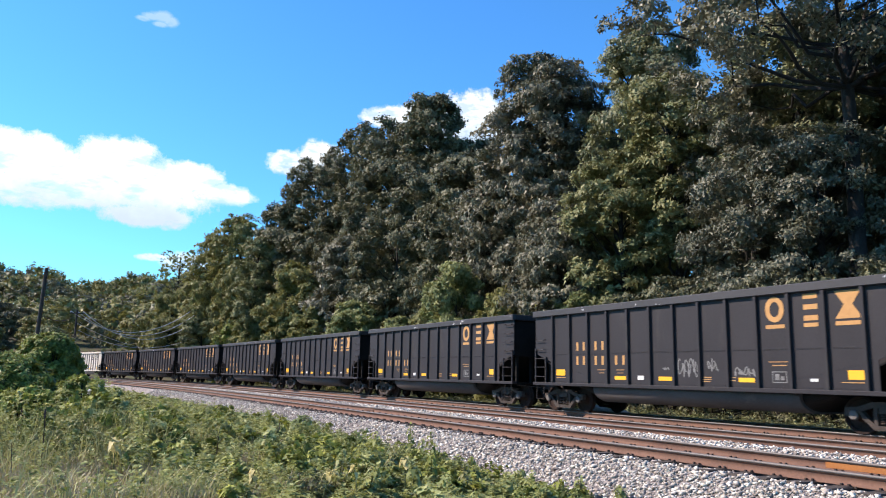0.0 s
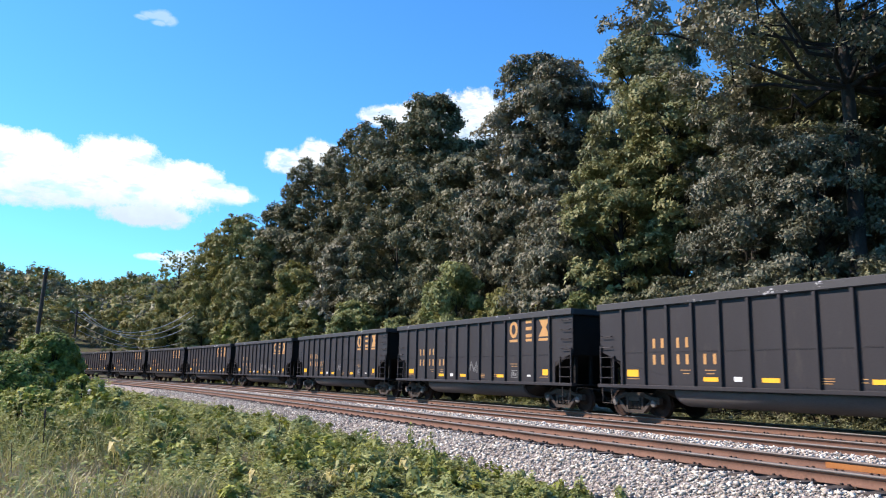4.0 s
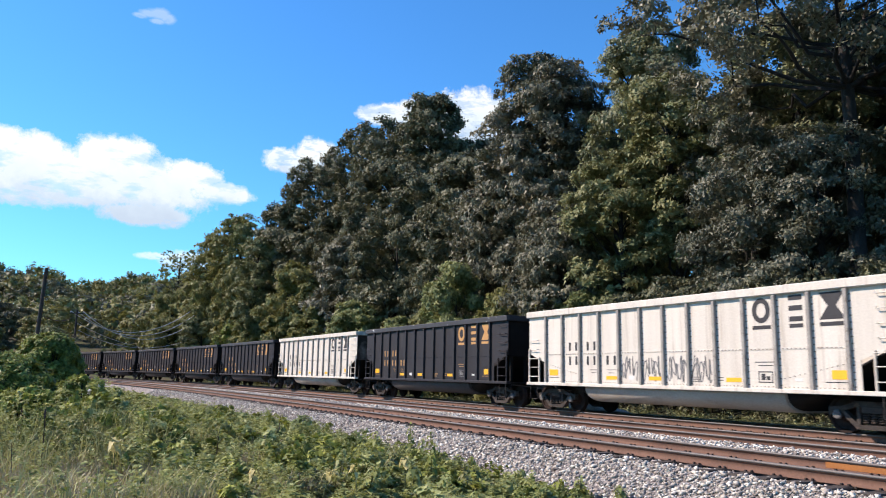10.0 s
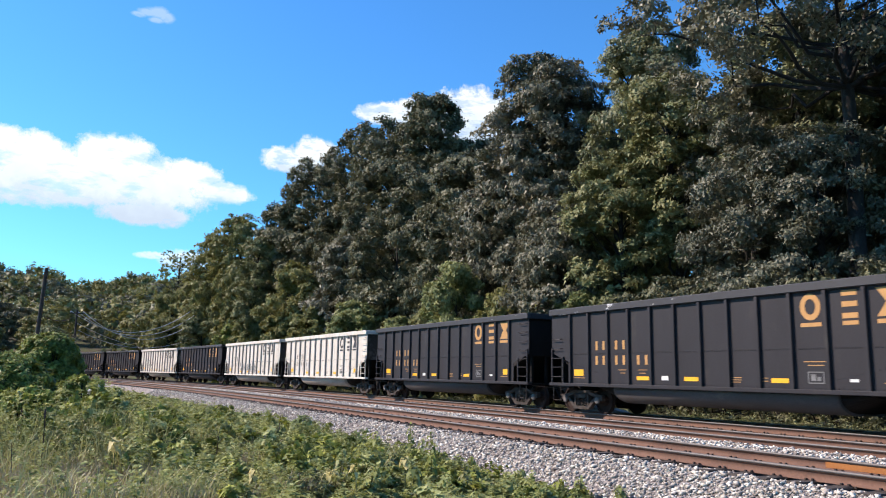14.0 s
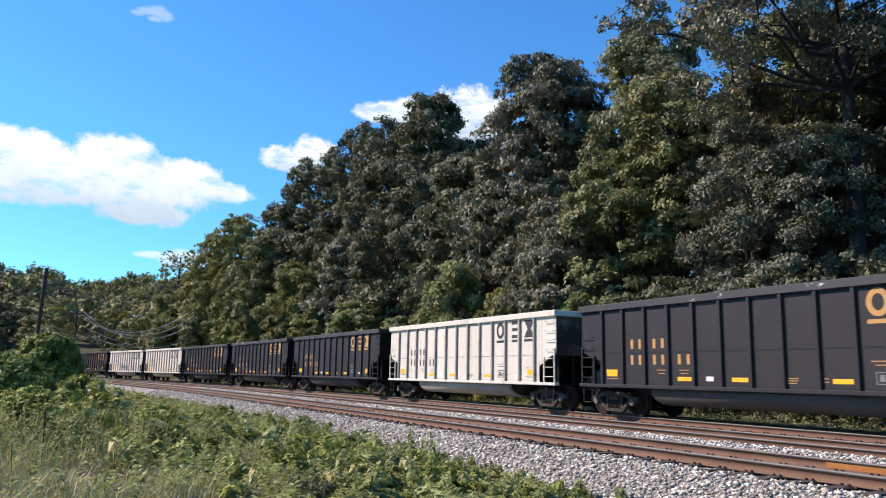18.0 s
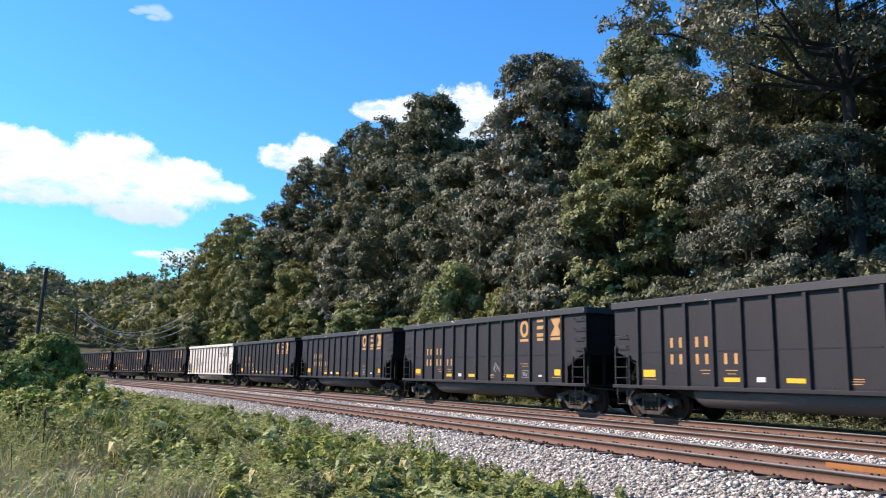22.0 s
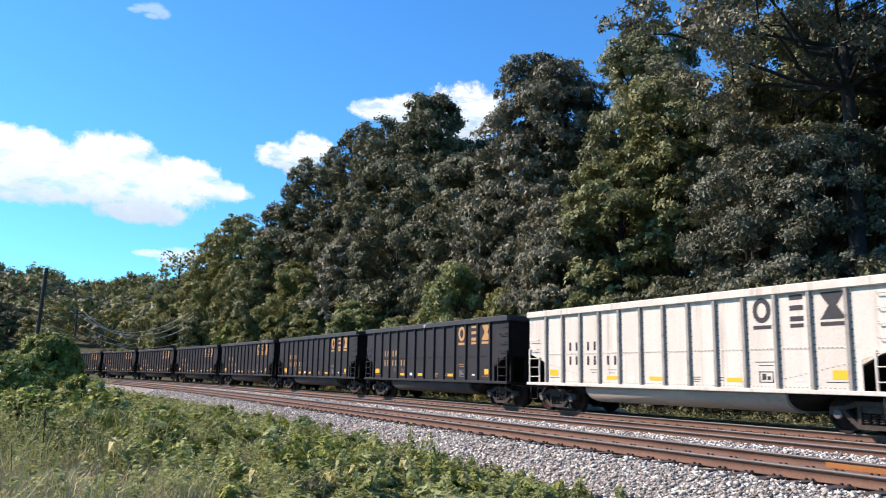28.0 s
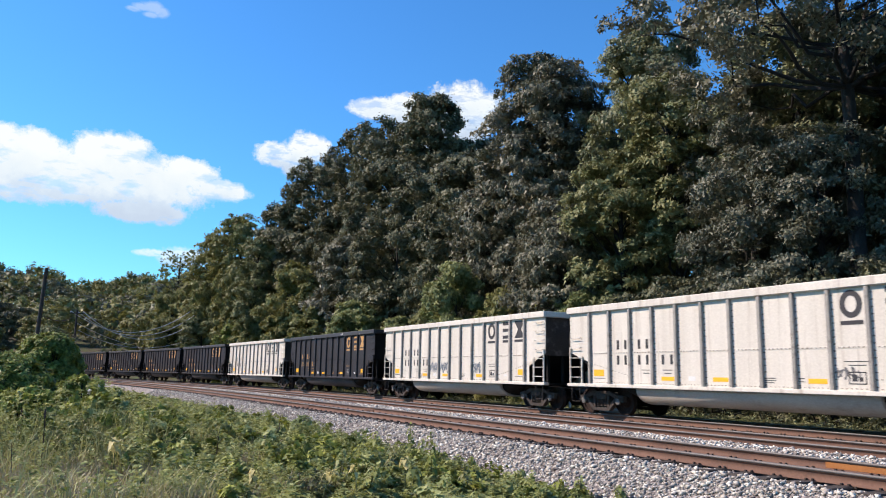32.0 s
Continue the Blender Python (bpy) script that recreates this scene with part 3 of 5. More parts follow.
def far_woods():
    """Wooded hills beyond the bend: crowns of leaf pads, too far to count."""
    for seed, leaf, share in ((77, "mid", 190), (78, "dark", 130), (79, "olive", 150), (80, "grey", 50)):
        rng = np.random.default_rng(seed)
        P, D, R = [], [], []
        for i in range(share):
            x = -125 - 230 * rng.random()
            y = (-0.15 + 0.65 * rng.random()) * -x
            o = float(offset_of(np.array([x]), np.array([y]))[0])
            if -16 < o < 13 or (o < 0 and x > -150):
                continue
            z = float(ground_z(x, y))
            hh, rr = 11 + 5 * rng.random(), 3.2 + 2.2 * rng.random()
            k = 30
            d = rng.normal(size=(k, 3)) + np.array([0.1, 0, 0.35])
            d /= np.linalg.norm(d, axis=1)[:, None]
            P.append(np.array([x, y, z + hh * 0.55]) + d * np.array([rr, rr, hh * 0.40]) * (0.78 + 0.2 * rng.random((k, 1))))
            D.append(d)
            R.append(0.9 + 0.6 * rng.random(k))
        P, D, R = np.concatenate(P), np.concatenate(D), np.concatenate(R)
        v, q = leaf_cloud(rng, P, D, R, np.full(len(P), 36), 0.44, 0.7, 0.0, 0.36, 0.25)
        v2, q2 = leaf_cloud(rng, P - D * 1.1, D, R, np.full(len(P), 6), 1.3, 0.7, 0.0, 0.42, 0.2)
        v, q = np.concatenate([v, v2]), np.concatenate([q, q2 + len(v)])
        ob = new("far_woods", raw_mesh("far_woods", v, q, LEAF[leaf]))
        tagged(ob, "distant wooded hillside in mixed greens", "woods", kind="stuff")


far_woods()
# ---------------------------------------------------------------- coal train
PITCH = 16.18
RIBS = [-6.2 + i * 1.015 for i in range(13)]


def car_meshes(paint, mark, rib_paint, rivet_paint):
    """All meshes of one gondola, as rows of (name, mesh, parent key, pose, label)."""
    rows = []
    def put(name, geo, mat, key="", at=None, label="", smooth=False):
        rows.append((name, geo.mesh(name, mat, smooth) if isinstance(geo, Geo) else geo, key, at, label))
    # side sheets with the cut-out lower corners
    for sy in (-1, 1):
        a, b = sorted((sy * 1.495, sy * 1.515))
        outline = [(-6.25, 1.0), (6.25, 1.0), (6.25, 1.76), (7.33, 2.12), (7.33, 3.6), (-7.33, 3.6), (-7.33, 2.12), (-6.25, 1.76)]
        put("side_sheet", Geo().slab(outline, "y", a, b), paint)
        a, b = sorted((sy * 1.47, sy * 1.625))
        put("top_chord", Geo().box(-7.37, 7.37, a, b, 3.49, 3.72, 0.02), M_CHORD if paint is M_BLACK else paint)
        a, b = sorted((sy * 1.40, sy * 1.62))
        put("side_sill", Geo().box(-7.37, 7.37, a, b, 0.93, 1.04, 0.012), paint)
        a, b = sorted((sy * 1.514, sy * 1.520))
        put("seam_strip", Geo().box(-6.2, 6.2, a, b, 2.04, 2.10), paint)
        rib = Geo()
        a, b = sorted((sy * 1.515, sy * 1.60))
        rib.add([(-0.06, sy * 1.514, 1.04), (0.06, sy * 1.514, 1.04), (0.045, sy * 1.60, 1.04), (-0.045, sy * 1.60, 1.04), (-0.06, sy * 1.514, 3.49), (0.06, sy * 1.514, 3.49), (0.045, sy * 1.60, 3.49), (-0.045, sy * 1.60, 3.49)],
                [(0, 1, 2, 3), (4, 5, 6, 7), (0, 1, 5, 4), (1, 2, 6, 5), (2, 3, 7, 6), (3, 0, 4, 7)])
        me = rib.mesh("rib", rib_paint)
        for x in RIBS:
            put("rib", me, None, "", Matrix.Translation((x, 0, 0)))
        if sy < 0:
            row = Geo()
            for z in np.arange(1.13, 3.45, 0.17):
                row.box(0.075, 0.11, -1.529, -1.514, z - 0.017, z + 0.017)
            me = row.mesh("rivet_row", rivet_paint)
            for x in RIBS:
                put("rivet_row", me, None, "", Matrix.Translation((x, 0, 0)))
            row = Geo()
            for x in np.arange(-6.1, 6.1, 0.125):
                if min(abs(x - q) for q in RIBS) > 0.1:
                    row.box(x - 0.013, x + 0.013, -1.535, -1.514, 2.055, 2.08)
                    row.box(x - 0.012, x + 0.012, -1.527, -1.514, 1.075, 1.098)
            for k in range(14):
                for sx in (-1, 1):
                    x, z = sx * (6.1 - k * 0.15), 1.72 - k * 0.032
                    if min(abs(x - q) for q in RIBS) > 0.1:
                        row.box(x - 0.012, x + 0.012, -1.527, -1.514, z - 0.012, z + 0.012)
            for z in np.arange(2.2, 3.5, 0.15):
                for sx in (-1, 1):
                    row.box(sx * 7.29 - 0.013, sx * 7.29 + 0.013, -1.529, -1.514, z - 0.013, z + 0.013)
            put("rivet_row", row, rivet_paint)
    for sx in (-1, 1):
        a, b = sorted((sx * 7.12, sx * 7.16))
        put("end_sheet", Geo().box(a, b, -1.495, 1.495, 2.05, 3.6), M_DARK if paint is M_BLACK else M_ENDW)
        a, b = sorted((sx * 7.10, sx * 7.34))
        put("end_chord", Geo().box(a, b, -1.47, 1.47, 3.5, 3.72, 0.02), paint)
        sl = [(sx * 7.14, 2.10), (sx * 4.9, 0.98), (sx * 4.9, 0.94), (sx * 7.16, 2.06)]
        put("slope_sheet", Geo().slab(sl, "y", -1.49, 1.49), M_DARK)
        g = Geo().box(*sorted((sx * 6.2, sx * 7.33)), -1.42, 1.42, 0.94, 0.99)
        put("end_deck", g, M_DARK)
        for y in (-1.2, -0.5, 0.5, 1.2):
            put("end_post", Geo().box(*sorted((sx * 7.02, sx * 7.12)), y - 0.05, y + 0.05, 0.99, 2.1), M_DARK)
        # ladders and grab irons on both sides
        for sy in (-1, 1):
            for x in (6.62, 7.27):
                put("ladder_stile", Geo().box(*sorted((sx * (x - 0.025), sx * (x + 0.025))), *sorted((sy * 1.53, sy * 1.58)), 1.03, 1.98 if x < 7 else 2.3), paint)
            for z in (1.25, 1.6, 1.92):
                put("rung", Geo().tube([(sx * 6.62, sy * 1.6, z), (sx * 7.27, sy * 1.6, z)], 0.014, 6), paint, "")
            for z in ((2.25, 2.6, 2.95, 3.3) if sx * sy < 0 else (2.25, 2.6)):
                put("grab_iron", Geo().tube([(sx * 6.72, sy * 1.51, z + 0.04), (sx * 6.72, sy * 1.60, z), (sx * 7.22, sy * 1.60, z), (sx * 7.22, sy * 1.51, z + 0.04)], 0.014, 6), paint, "")
            put("stirrup_step", Geo().tube([(sx * 6.75, sy * 1.55, 0.95), (sx * 6.75, sy * 1.55, 0.42), (sx * 7.2, sy * 1.55, 0.42), (sx * 7.2, sy * 1.55, 0.95)], 0.016, 6), M_TRUCK, "")
        # coupler
        g = Geo().box(*sorted((sx * 7.3, sx * 7.85)), -0.09, 0.09, 0.74, 0.9, 0.02)
        g.slab([(sx * 7.8, -0.2), (sx * 8.09, -0.2), (sx * 8.12, 0.02), (sx * 7.98, 0.18), (sx * 7.8, 0.14)], "z", 0.68, 0.97)
        put("coupler", g, M_TRUCK)
        put("uncoupling_lever", Geo().tube([(sx * 7.38, -1.42, 0.70), (sx * 7.40, -1.40, 0.90), (sx * 7.46, -0.9, 0.86), (sx * 7.75, -0.3, 0.80), (sx * 7.9, -0.1, 0.86)], 0.014, 5), M_TRUCK)
        put("air_hose", Geo().tube([(sx * 7.5, -0.35, 0.8), (sx * 7.8, -0.38, 0.45), (sx * 8.05, -0.2, 0.4)], 0.025, 6), M_DARK)
    put("centre_sill", Geo().box(-7.3, 7.3, -0.28, 0.28, 0.72, 0.94), M_DARK)
    # the bathtub belly
    prof = [(1.42, 0.95)] + [(0.62 + 0.80 * math.cos(a), 0.86 - 0.45 * math.sin(a)) for a in np.linspace(0, math.pi / 2, 9)]
    ring = prof + [(-y, z) for y, z in reversed(prof)]
    put("belly_tub", Geo().slab(ring, "x", -4.05, 4.05), M_TUB if paint is M_BLACK else M_TUBW)
    for f in rows[-1][1].polygons:
        f.use_smooth = abs(f.normal.x) < 0.5

    for sx in (-1, 1):
        inner = [(y * 0.93, 0.95 - (0.95 - z) * 0.9) for y, z in ring]
        n = len(inner)
        vs = [(sx * 4.04, y, z) for y, z in inner] + [(sx * 4.95, y, 0.95 - (0.95 - z) * 0.25) for y, z in inner]
        put("tub_slope", Geo().add(vs, [(j, j + 1, n + j + 1, n + j) for j in range(n - 1)] + [(n - 1, 0, n, 2 * n - 1), tuple(range(n, 2 * n))]), M_DARK)
    put("floor", Geo().box(-5.0, 5.0, -1.49, 1.49, 1.0, 1.03), M_DARK)
    # painted marks and reflectors on both long sides
    for turn in (0, 1):
        rz = Matrix.Rotation(math.pi * turn, 4, "Z")
        def plate(name, x0, x1, z0, z1, mat, y=1.515, t=0.006):
            put(name, Geo().box(x0, x1, -y - t, -y + 0.001, z0, z1), mat, "", rz.copy())
        plate("reflector", -6.02, -5.50, 1.30, 1.52, M_YELLOW)
        plate("reflector", 5.48, 5.9, 1.30, 1.52, M_YELLOW)
        for x0, x1 in ((-2.82, -2.28), (-0.80, -0.25), (2.25, 2.78)):
            plate("reflector", x0, x1, 1.19, 1.31, M_YELLOW)
        plate("white_plate", -1.72, -1.45, 1.20, 1.33, M_CHALK)
        plate("white_plate", 4.46, 4.68, 1.24, 1.31, M_CHALK)
        g = Geo()
        for x0, x1, z0, z1 in ((3.34, 3.79, 1.46, 1.485), (3.34, 3.79, 1.19, 1.215), (3.34, 3.365, 1.19, 1.485), (3.765, 3.79, 1.19, 1.485), (3.43, 3.56, 1.26, 1.42), (3.6, 3.7, 1.26, 1.36)):
            g.box(x0, x1, -1.521, -1.514, z0, z1)
        put("inspection_stencil", g, M_DIM if mark is M_ORANGE else M_STENCIL, "", rz.copy())
        # emblem: ring block, stacked bars, hourglass, each over a bar
        g = Geo()
        n = 20
        ring = [(3.51 + 0.29 * math.cos(a), 3.10 + 0.34 * math.sin(a)) for a in np.linspace(0, 2 * math.pi, n, endpoint=False)]
        hole = [(3.51 + 0.15 * math.cos(a), 3.10 + 0.20 * math.sin(a)) for a in np.linspace(0, 2 * math.pi, n, endpoint=False)]
        vs = [(x, y, z) for y in (-1.521, -1.514) for x, z in ring + hole]
        g.add(vs, [(i + k, (i + 1) % n + k, n + (i + 1) % n + k, n + i + k) for i in range(n) for k in (0, 2 * n)])
        put("emblem_ring", g, mark, "", rz.copy())
        for z0, z1 in ((3.31, 3.44), (3.04, 3.17), (2.76, 2.89)):
            plate("emblem_block", 4.37, 4.77, z0, z1, mark)
        put("emblem_hourglass", Geo().slab([(5.24, 3.44), (5.94, 3.44), (5.70, 3.10), (5.94, 2.76), (5.24, 2.76), (5.48, 3.10)], "y", -1.521, -1.514), mark, "", rz.copy())
        for x0, x1 in ((3.22, 3.80), (4.37, 4.77), (5.24, 5.94)):
            plate("emblem_bar", x0, x1, 2.60, 2.70, mark)
        if turn:
            continue
        for x, z, hh in ((-4.78, 2.16, 0.34), (-4.42, 2.16, 0.34), (-3.78, 2.16, 0.34), (-3.42, 2.16, 0.34), (-4.78, 1.66, 0.34), (-4.42, 1.66, 0.34), (-3.78, 1.66, 0.34), (-3.42, 1.66, 0.34), (-2.74, 1.66, 0.34), (-2.38, 1.66, 0.34)):
            g = Geo().box(x - 0.055, x + 0.055, -1.521, -1.514, z + 0.02, z + hh - 0.02)
            put("mark_bar", g, mark, "", rz.copy())
        st = Geo()
        for x0, x1, z0 in ((-3.7, -3.3, 1.50), (-3.6, -3.35, 1.40), (-2.75, -2.35, 1.50), (-2.7, -2.4, 1.40), (0.95, 1.3, 1.3), (0.95, 1.3, 1.24), (0.95, 1.25, 1.18), (1.95, 2.15, 1.3), (1.95, 2.15, 1.22), (3.25, 3.85, 1.72), (3.35, 3.8, 1.63), (5.3, 5.95, 1.22), (-6.02, -5.45, 1.22)):
            st.box(x0, x1, -1.521, -1.514, z0, z0 + 0.02)
        put("stencil_lines", st, mark, "", rz.copy())
    return rows


def wheelset_mesh():
    g = Geo()
    for sy in (-1, 1):
        g.lathe([(0.09, sy * 0.62), (0.16, sy * 0.66), (0.20, sy * 0.69), (0.36, sy * 0.705), (0.40, sy * 0.685), (0.484, sy * 0.685), (0.484, sy * 0.71), (0.458, sy * 0.722), (0.455, sy * 0.82), (0.39, sy * 0.82), (0.37, sy * 0.77), (0.20, sy * 0.75), (0.16, sy * 0.80), (0.09, sy * 0.81)], 20, "y")
        g.lathe([(0.075, sy * 0.8), (0.075, sy * 0.98), (0.11, sy * 0.98), (0.11, sy * 1.10), (0.08, sy * 1.13), (0.03, sy * 1.14)], 14, "y")
        for a in range(3):
            c, s = math.cos(a * 2.094) * 0.06, math.sin(a * 2.094) * 0.06
            g.box(c - 0.018, c + 0.018, *sorted((sy * 1.12, sy * 1.15)), s - 0.018, s + 0.018)
    g.lathe([(0.085, -0.65), (0.085, 0.65)], 12, "y")
    return g.mesh("wheelset", M_WHEEL, False)


def truck_meshes():
    out = []
    for sy in (-1, 1):
        y0, y1 = sorted((sy * 0.95, sy * 1.10))
        g = Geo()
        # upper and lower chords with the spring window between
        g.slab([(-1.13, 0.44), (-1.13, 0.63), (-0.75, 0.67), (-0.42, 0.79), (0.42, 0.79), (0.75, 0.67), (1.13, 0.63), (1.13, 0.44), (0.98, 0.44), (0.98, 0.55), (0.76, 0.55), (0.40, 0.66), (-0.40, 0.66), (-0.76, 0.55), (-0.98, 0.55), (-0.98, 0.44)], "y", y0, y1)
        g.slab([(-0.78, 0.555), (-0.70, 0.555), (-0.36, 0.24), (0.36, 0.24), (0.70, 0.555), (0.78, 0.555), (0.70, 0.40), (0.40, 0.13), (-0.40, 0.13), (-0.70, 0.40)], "y", y0 - 0.01, y1 + 0.01)
        g.box(-0.40, -0.31, y0, y1, 0.2, 0.7).box(0.31, 0.40, y0, y1, 0.2, 0.7)
        out.append(("side_frame", g.mesh("side_frame", M_TRUCK), None, ""))
        for x in (-0.2, 0.0, 0.2):
            g = Geo()
            pts = [(x + 0.07 * math.cos(a), sy * 1.02 + 0.07 * math.sin(a), 0.25 + 0.27 * a / (math.pi * 9)) for a in np.linspace(0, math.pi * 9, 28)]
            g.tube(pts, 0.02, 4)
            out.append(("spring", g.mesh("spring", M_TRUCK), None, ""))
        for x in (-0.89, 0.89):
            g = Geo().box(x - 0.13, x + 0.13, *sorted((sy * 0.97, sy * 1.09)), 0.50, 0.60)
            out.append(("bearing_adapter", g.mesh("bearing_adapter", M_TRUCK), None, ""))
            g = Geo().lathe([(0.118, sy * 1.095), (0.118, sy * 1.135), (0.10, sy * 1.155), (0.05, sy * 1.16)], 14, "y", (x, 0, 0.457))
            out.append(("bearing_cap", g.mesh("bearing_cap", M_CAP), None, "dusty grey bearing cap"))
    g = Geo().slab([(-1.12, 0.52), (-0.5, 0.50), (0.5, 0.50), (1.12, 0.52), (1.12, 0.66), (0.5, 0.76), (-0.5, 0.76), (-1.12, 0.66)], "x", -0.26, 0.26)
    out.append(("bolster", g.mesh("bolster", M_TRUCK), None, ""))
    for x in (-0.42, 0.42):
        g = Geo().box(x - 0.05, x + 0.05, -0.8, 0.8, 0.36, 0.46)
        for y in (-0.76, 0.76):
            g.box(*sorted((x, x * 1.22)), y - 0.05, y + 0.05, 0.3, 0.55)
        out.append(("brake_beam", g.mesh("brake_beam", M_DARK), None, ""))
    return out


WHEELSET, TRUCK = wheelset_mesh(), truck_meshes()
CAR_ROWS = {"black": car_meshes(M_BLACK, M_ORANGE, M_BLACK, M_BLACK), "white": car_meshes(M_WHITE, M_STENCIL, M_RIBW, M_RIVETW)}


def graffiti(car, seed, x0, x1, z0, z1, material, n=9):
    """A scrawl of unreadable strokes sprayed on the side."""
    rng = np.random.default_rng(seed)
    for k in range(n):
        cx, cz = x0 + (x1 - x0) * (k + 0.5) / n, (z0 + z1) / 2
        w, h = (x1 - x0) / n * 0.9, (z1 - z0) / 2
        ph = rng.random(4) * 6.28
        pts = [(cx + w * math.sin(1.7 * u + ph[0]) * (0.5 + 0.4 * math.sin(u + ph[1])), cz + h * math.sin(2.3 * u + ph[2]) * (0.7 + 0.3 * math.cos(u * 1.3 + ph[3]))) for u in np.linspace(0, 3.2, 20)]
        vs = []
        for j, (xa, za) in enumerate(pts):
            (xp, zp), (xq, zq) = pts[max(j - 1, 0)], pts[min(j + 1, len(pts) - 1)]
            L = math.hypot(xq - xp, zq - zp) + 1e-6
            nx, nz = -(zq - zp) / L * 0.019, (xq - xp) / L * 0.019
            yy = 1.5165 + 0.0004 * k
            vs += [(xa + nx, -yy - 0.002, za + nz), (xa - nx, -yy - 0.002, za - nz), (xa - nx, -yy + 0.0015, za - nz), (xa + nx, -yy + 0.0015, za + nz)]
        fs = [(4 * j + i, 4 * j + (i + 1) % 4, 4 * j + 4 + (i + 1) % 4, 4 * j + 4 + i) for j in range(len(pts) - 1) for i in range(4)]
        fs += [(0, 1, 2, 3), tuple(4 * (len(pts) - 1) + i for i in (3, 2, 1, 0))]
        part("graffiti_stroke", Geo().add(vs, fs), material, car, "sprayed graffiti stroke")


WHITE_CARS = {-12, 0, 2, 3, 7, 15, 17, 18}
CARS, WHEELS = {}, []


def build_car(i):
    kind = "white" if i in WHITE_CARS else "black"
    label = "black bathtub coal gondola with faded orange marks" if kind == "black" else "dirty white bathtub coal gondola with black marks"
    car = thing("coal_gondola", label, "freight wagon", group="coal wagons of the train")
    for name, me, key, at, lab in CAR_ROWS[kind]:
        ob = part(name, me, None, car, lab, at=at)
        if name == "rivet_row":
            ob["kind"] = "stuff"
    for x in (-6.17, 6.17):
        truck = part("truck", bolster_mesh(), None, car, at=Matrix.Translation((x, 0, 0)))
        for name, me, _, lab in TRUCK:
            if name != "bolster":
                part(name, me, None, truck, lab)
        for ax in (-0.89, 0.89):
            w = part("wheelset", WHEELSET, None, truck, at=Matrix.Translation((ax, 0, 0.457)))
            WHEELS.append(w)
    for seed, x0, x1, z0, z1, material, n in TAGGED.get(i, ()):
        graffiti(car, seed, x0, x1, z0, z1, material, n)
    CARS[i] = car


M_TAG_BLUE = surface("faded_blue_spray", (0.06, 0.08, 0.11), (0.14, 0.18, 0.22), 0.7, 0, 5, 60, 0.05)
M_TAG_GREY = surface("dark_grey_spray", (0.07, 0.07, 0.075), (0.16, 0.16, 0.16), 0.7, 0, 5, 60, 0.05)
TAGGED = {
    -5: [(1, 0.05, 0.85, 1.30, 1.85, M_DIM, 6), (2, 1.15, 1.55, 1.45, 1.85, M_DIM, 3), (3, 2.1, 2.85, 1.35, 1.6, M_DIM, 5), (4, -0.6, -0.3, 1.5, 1.6, M_DIM, 2)],
    -4: [(5, 0.2, 0.8, 1.4, 1.8, M_DIM, 4)],
    -3: [(6, -0.2, 0.8, 1.35, 1.85, M_DIM, 5)],
    2: [(7, -2.02, -1.28, 1.15, 1.95, M_TAG_GREY, 5), (8, -1.0, -0.26, 1.15, 1.95, M_TAG_GREY, 5), (9, 0.02, 0.76, 1.15, 1.95, M_TAG_GREY, 5), (19, 1.03, 1.77, 1.15, 1.95, M_TAG_GREY, 5)],
    10: [(10, 1.2, 1.9, 1.4, 1.8, M_DIM, 4)],
    17: [(11, -2.05, -1.2, 1.35, 1.85, M_TAG_BLUE, 8), (12, -0.95, -0.2, 1.35, 1.85, M_TAG_BLUE, 8), (13, 1.9, 2.6, 1.35, 1.85, M_TAG_BLUE, 8), (14, -3.0, -2.3, 1.15, 1.3, M_TAG_GREY, 4)],
    18: [(15, 3.0, 3.6, 1.3, 1.6, M_TAG_GREY, 4)],
}


def bolster_mesh():
    return next(me for name, me, _, _ in TRUCK if name == "bolster")


for i in range(-14, 21):
    build_car(i)
# ---------------------------------------------------------------- sleepers, spikes, stones
TIE_ENDS = []


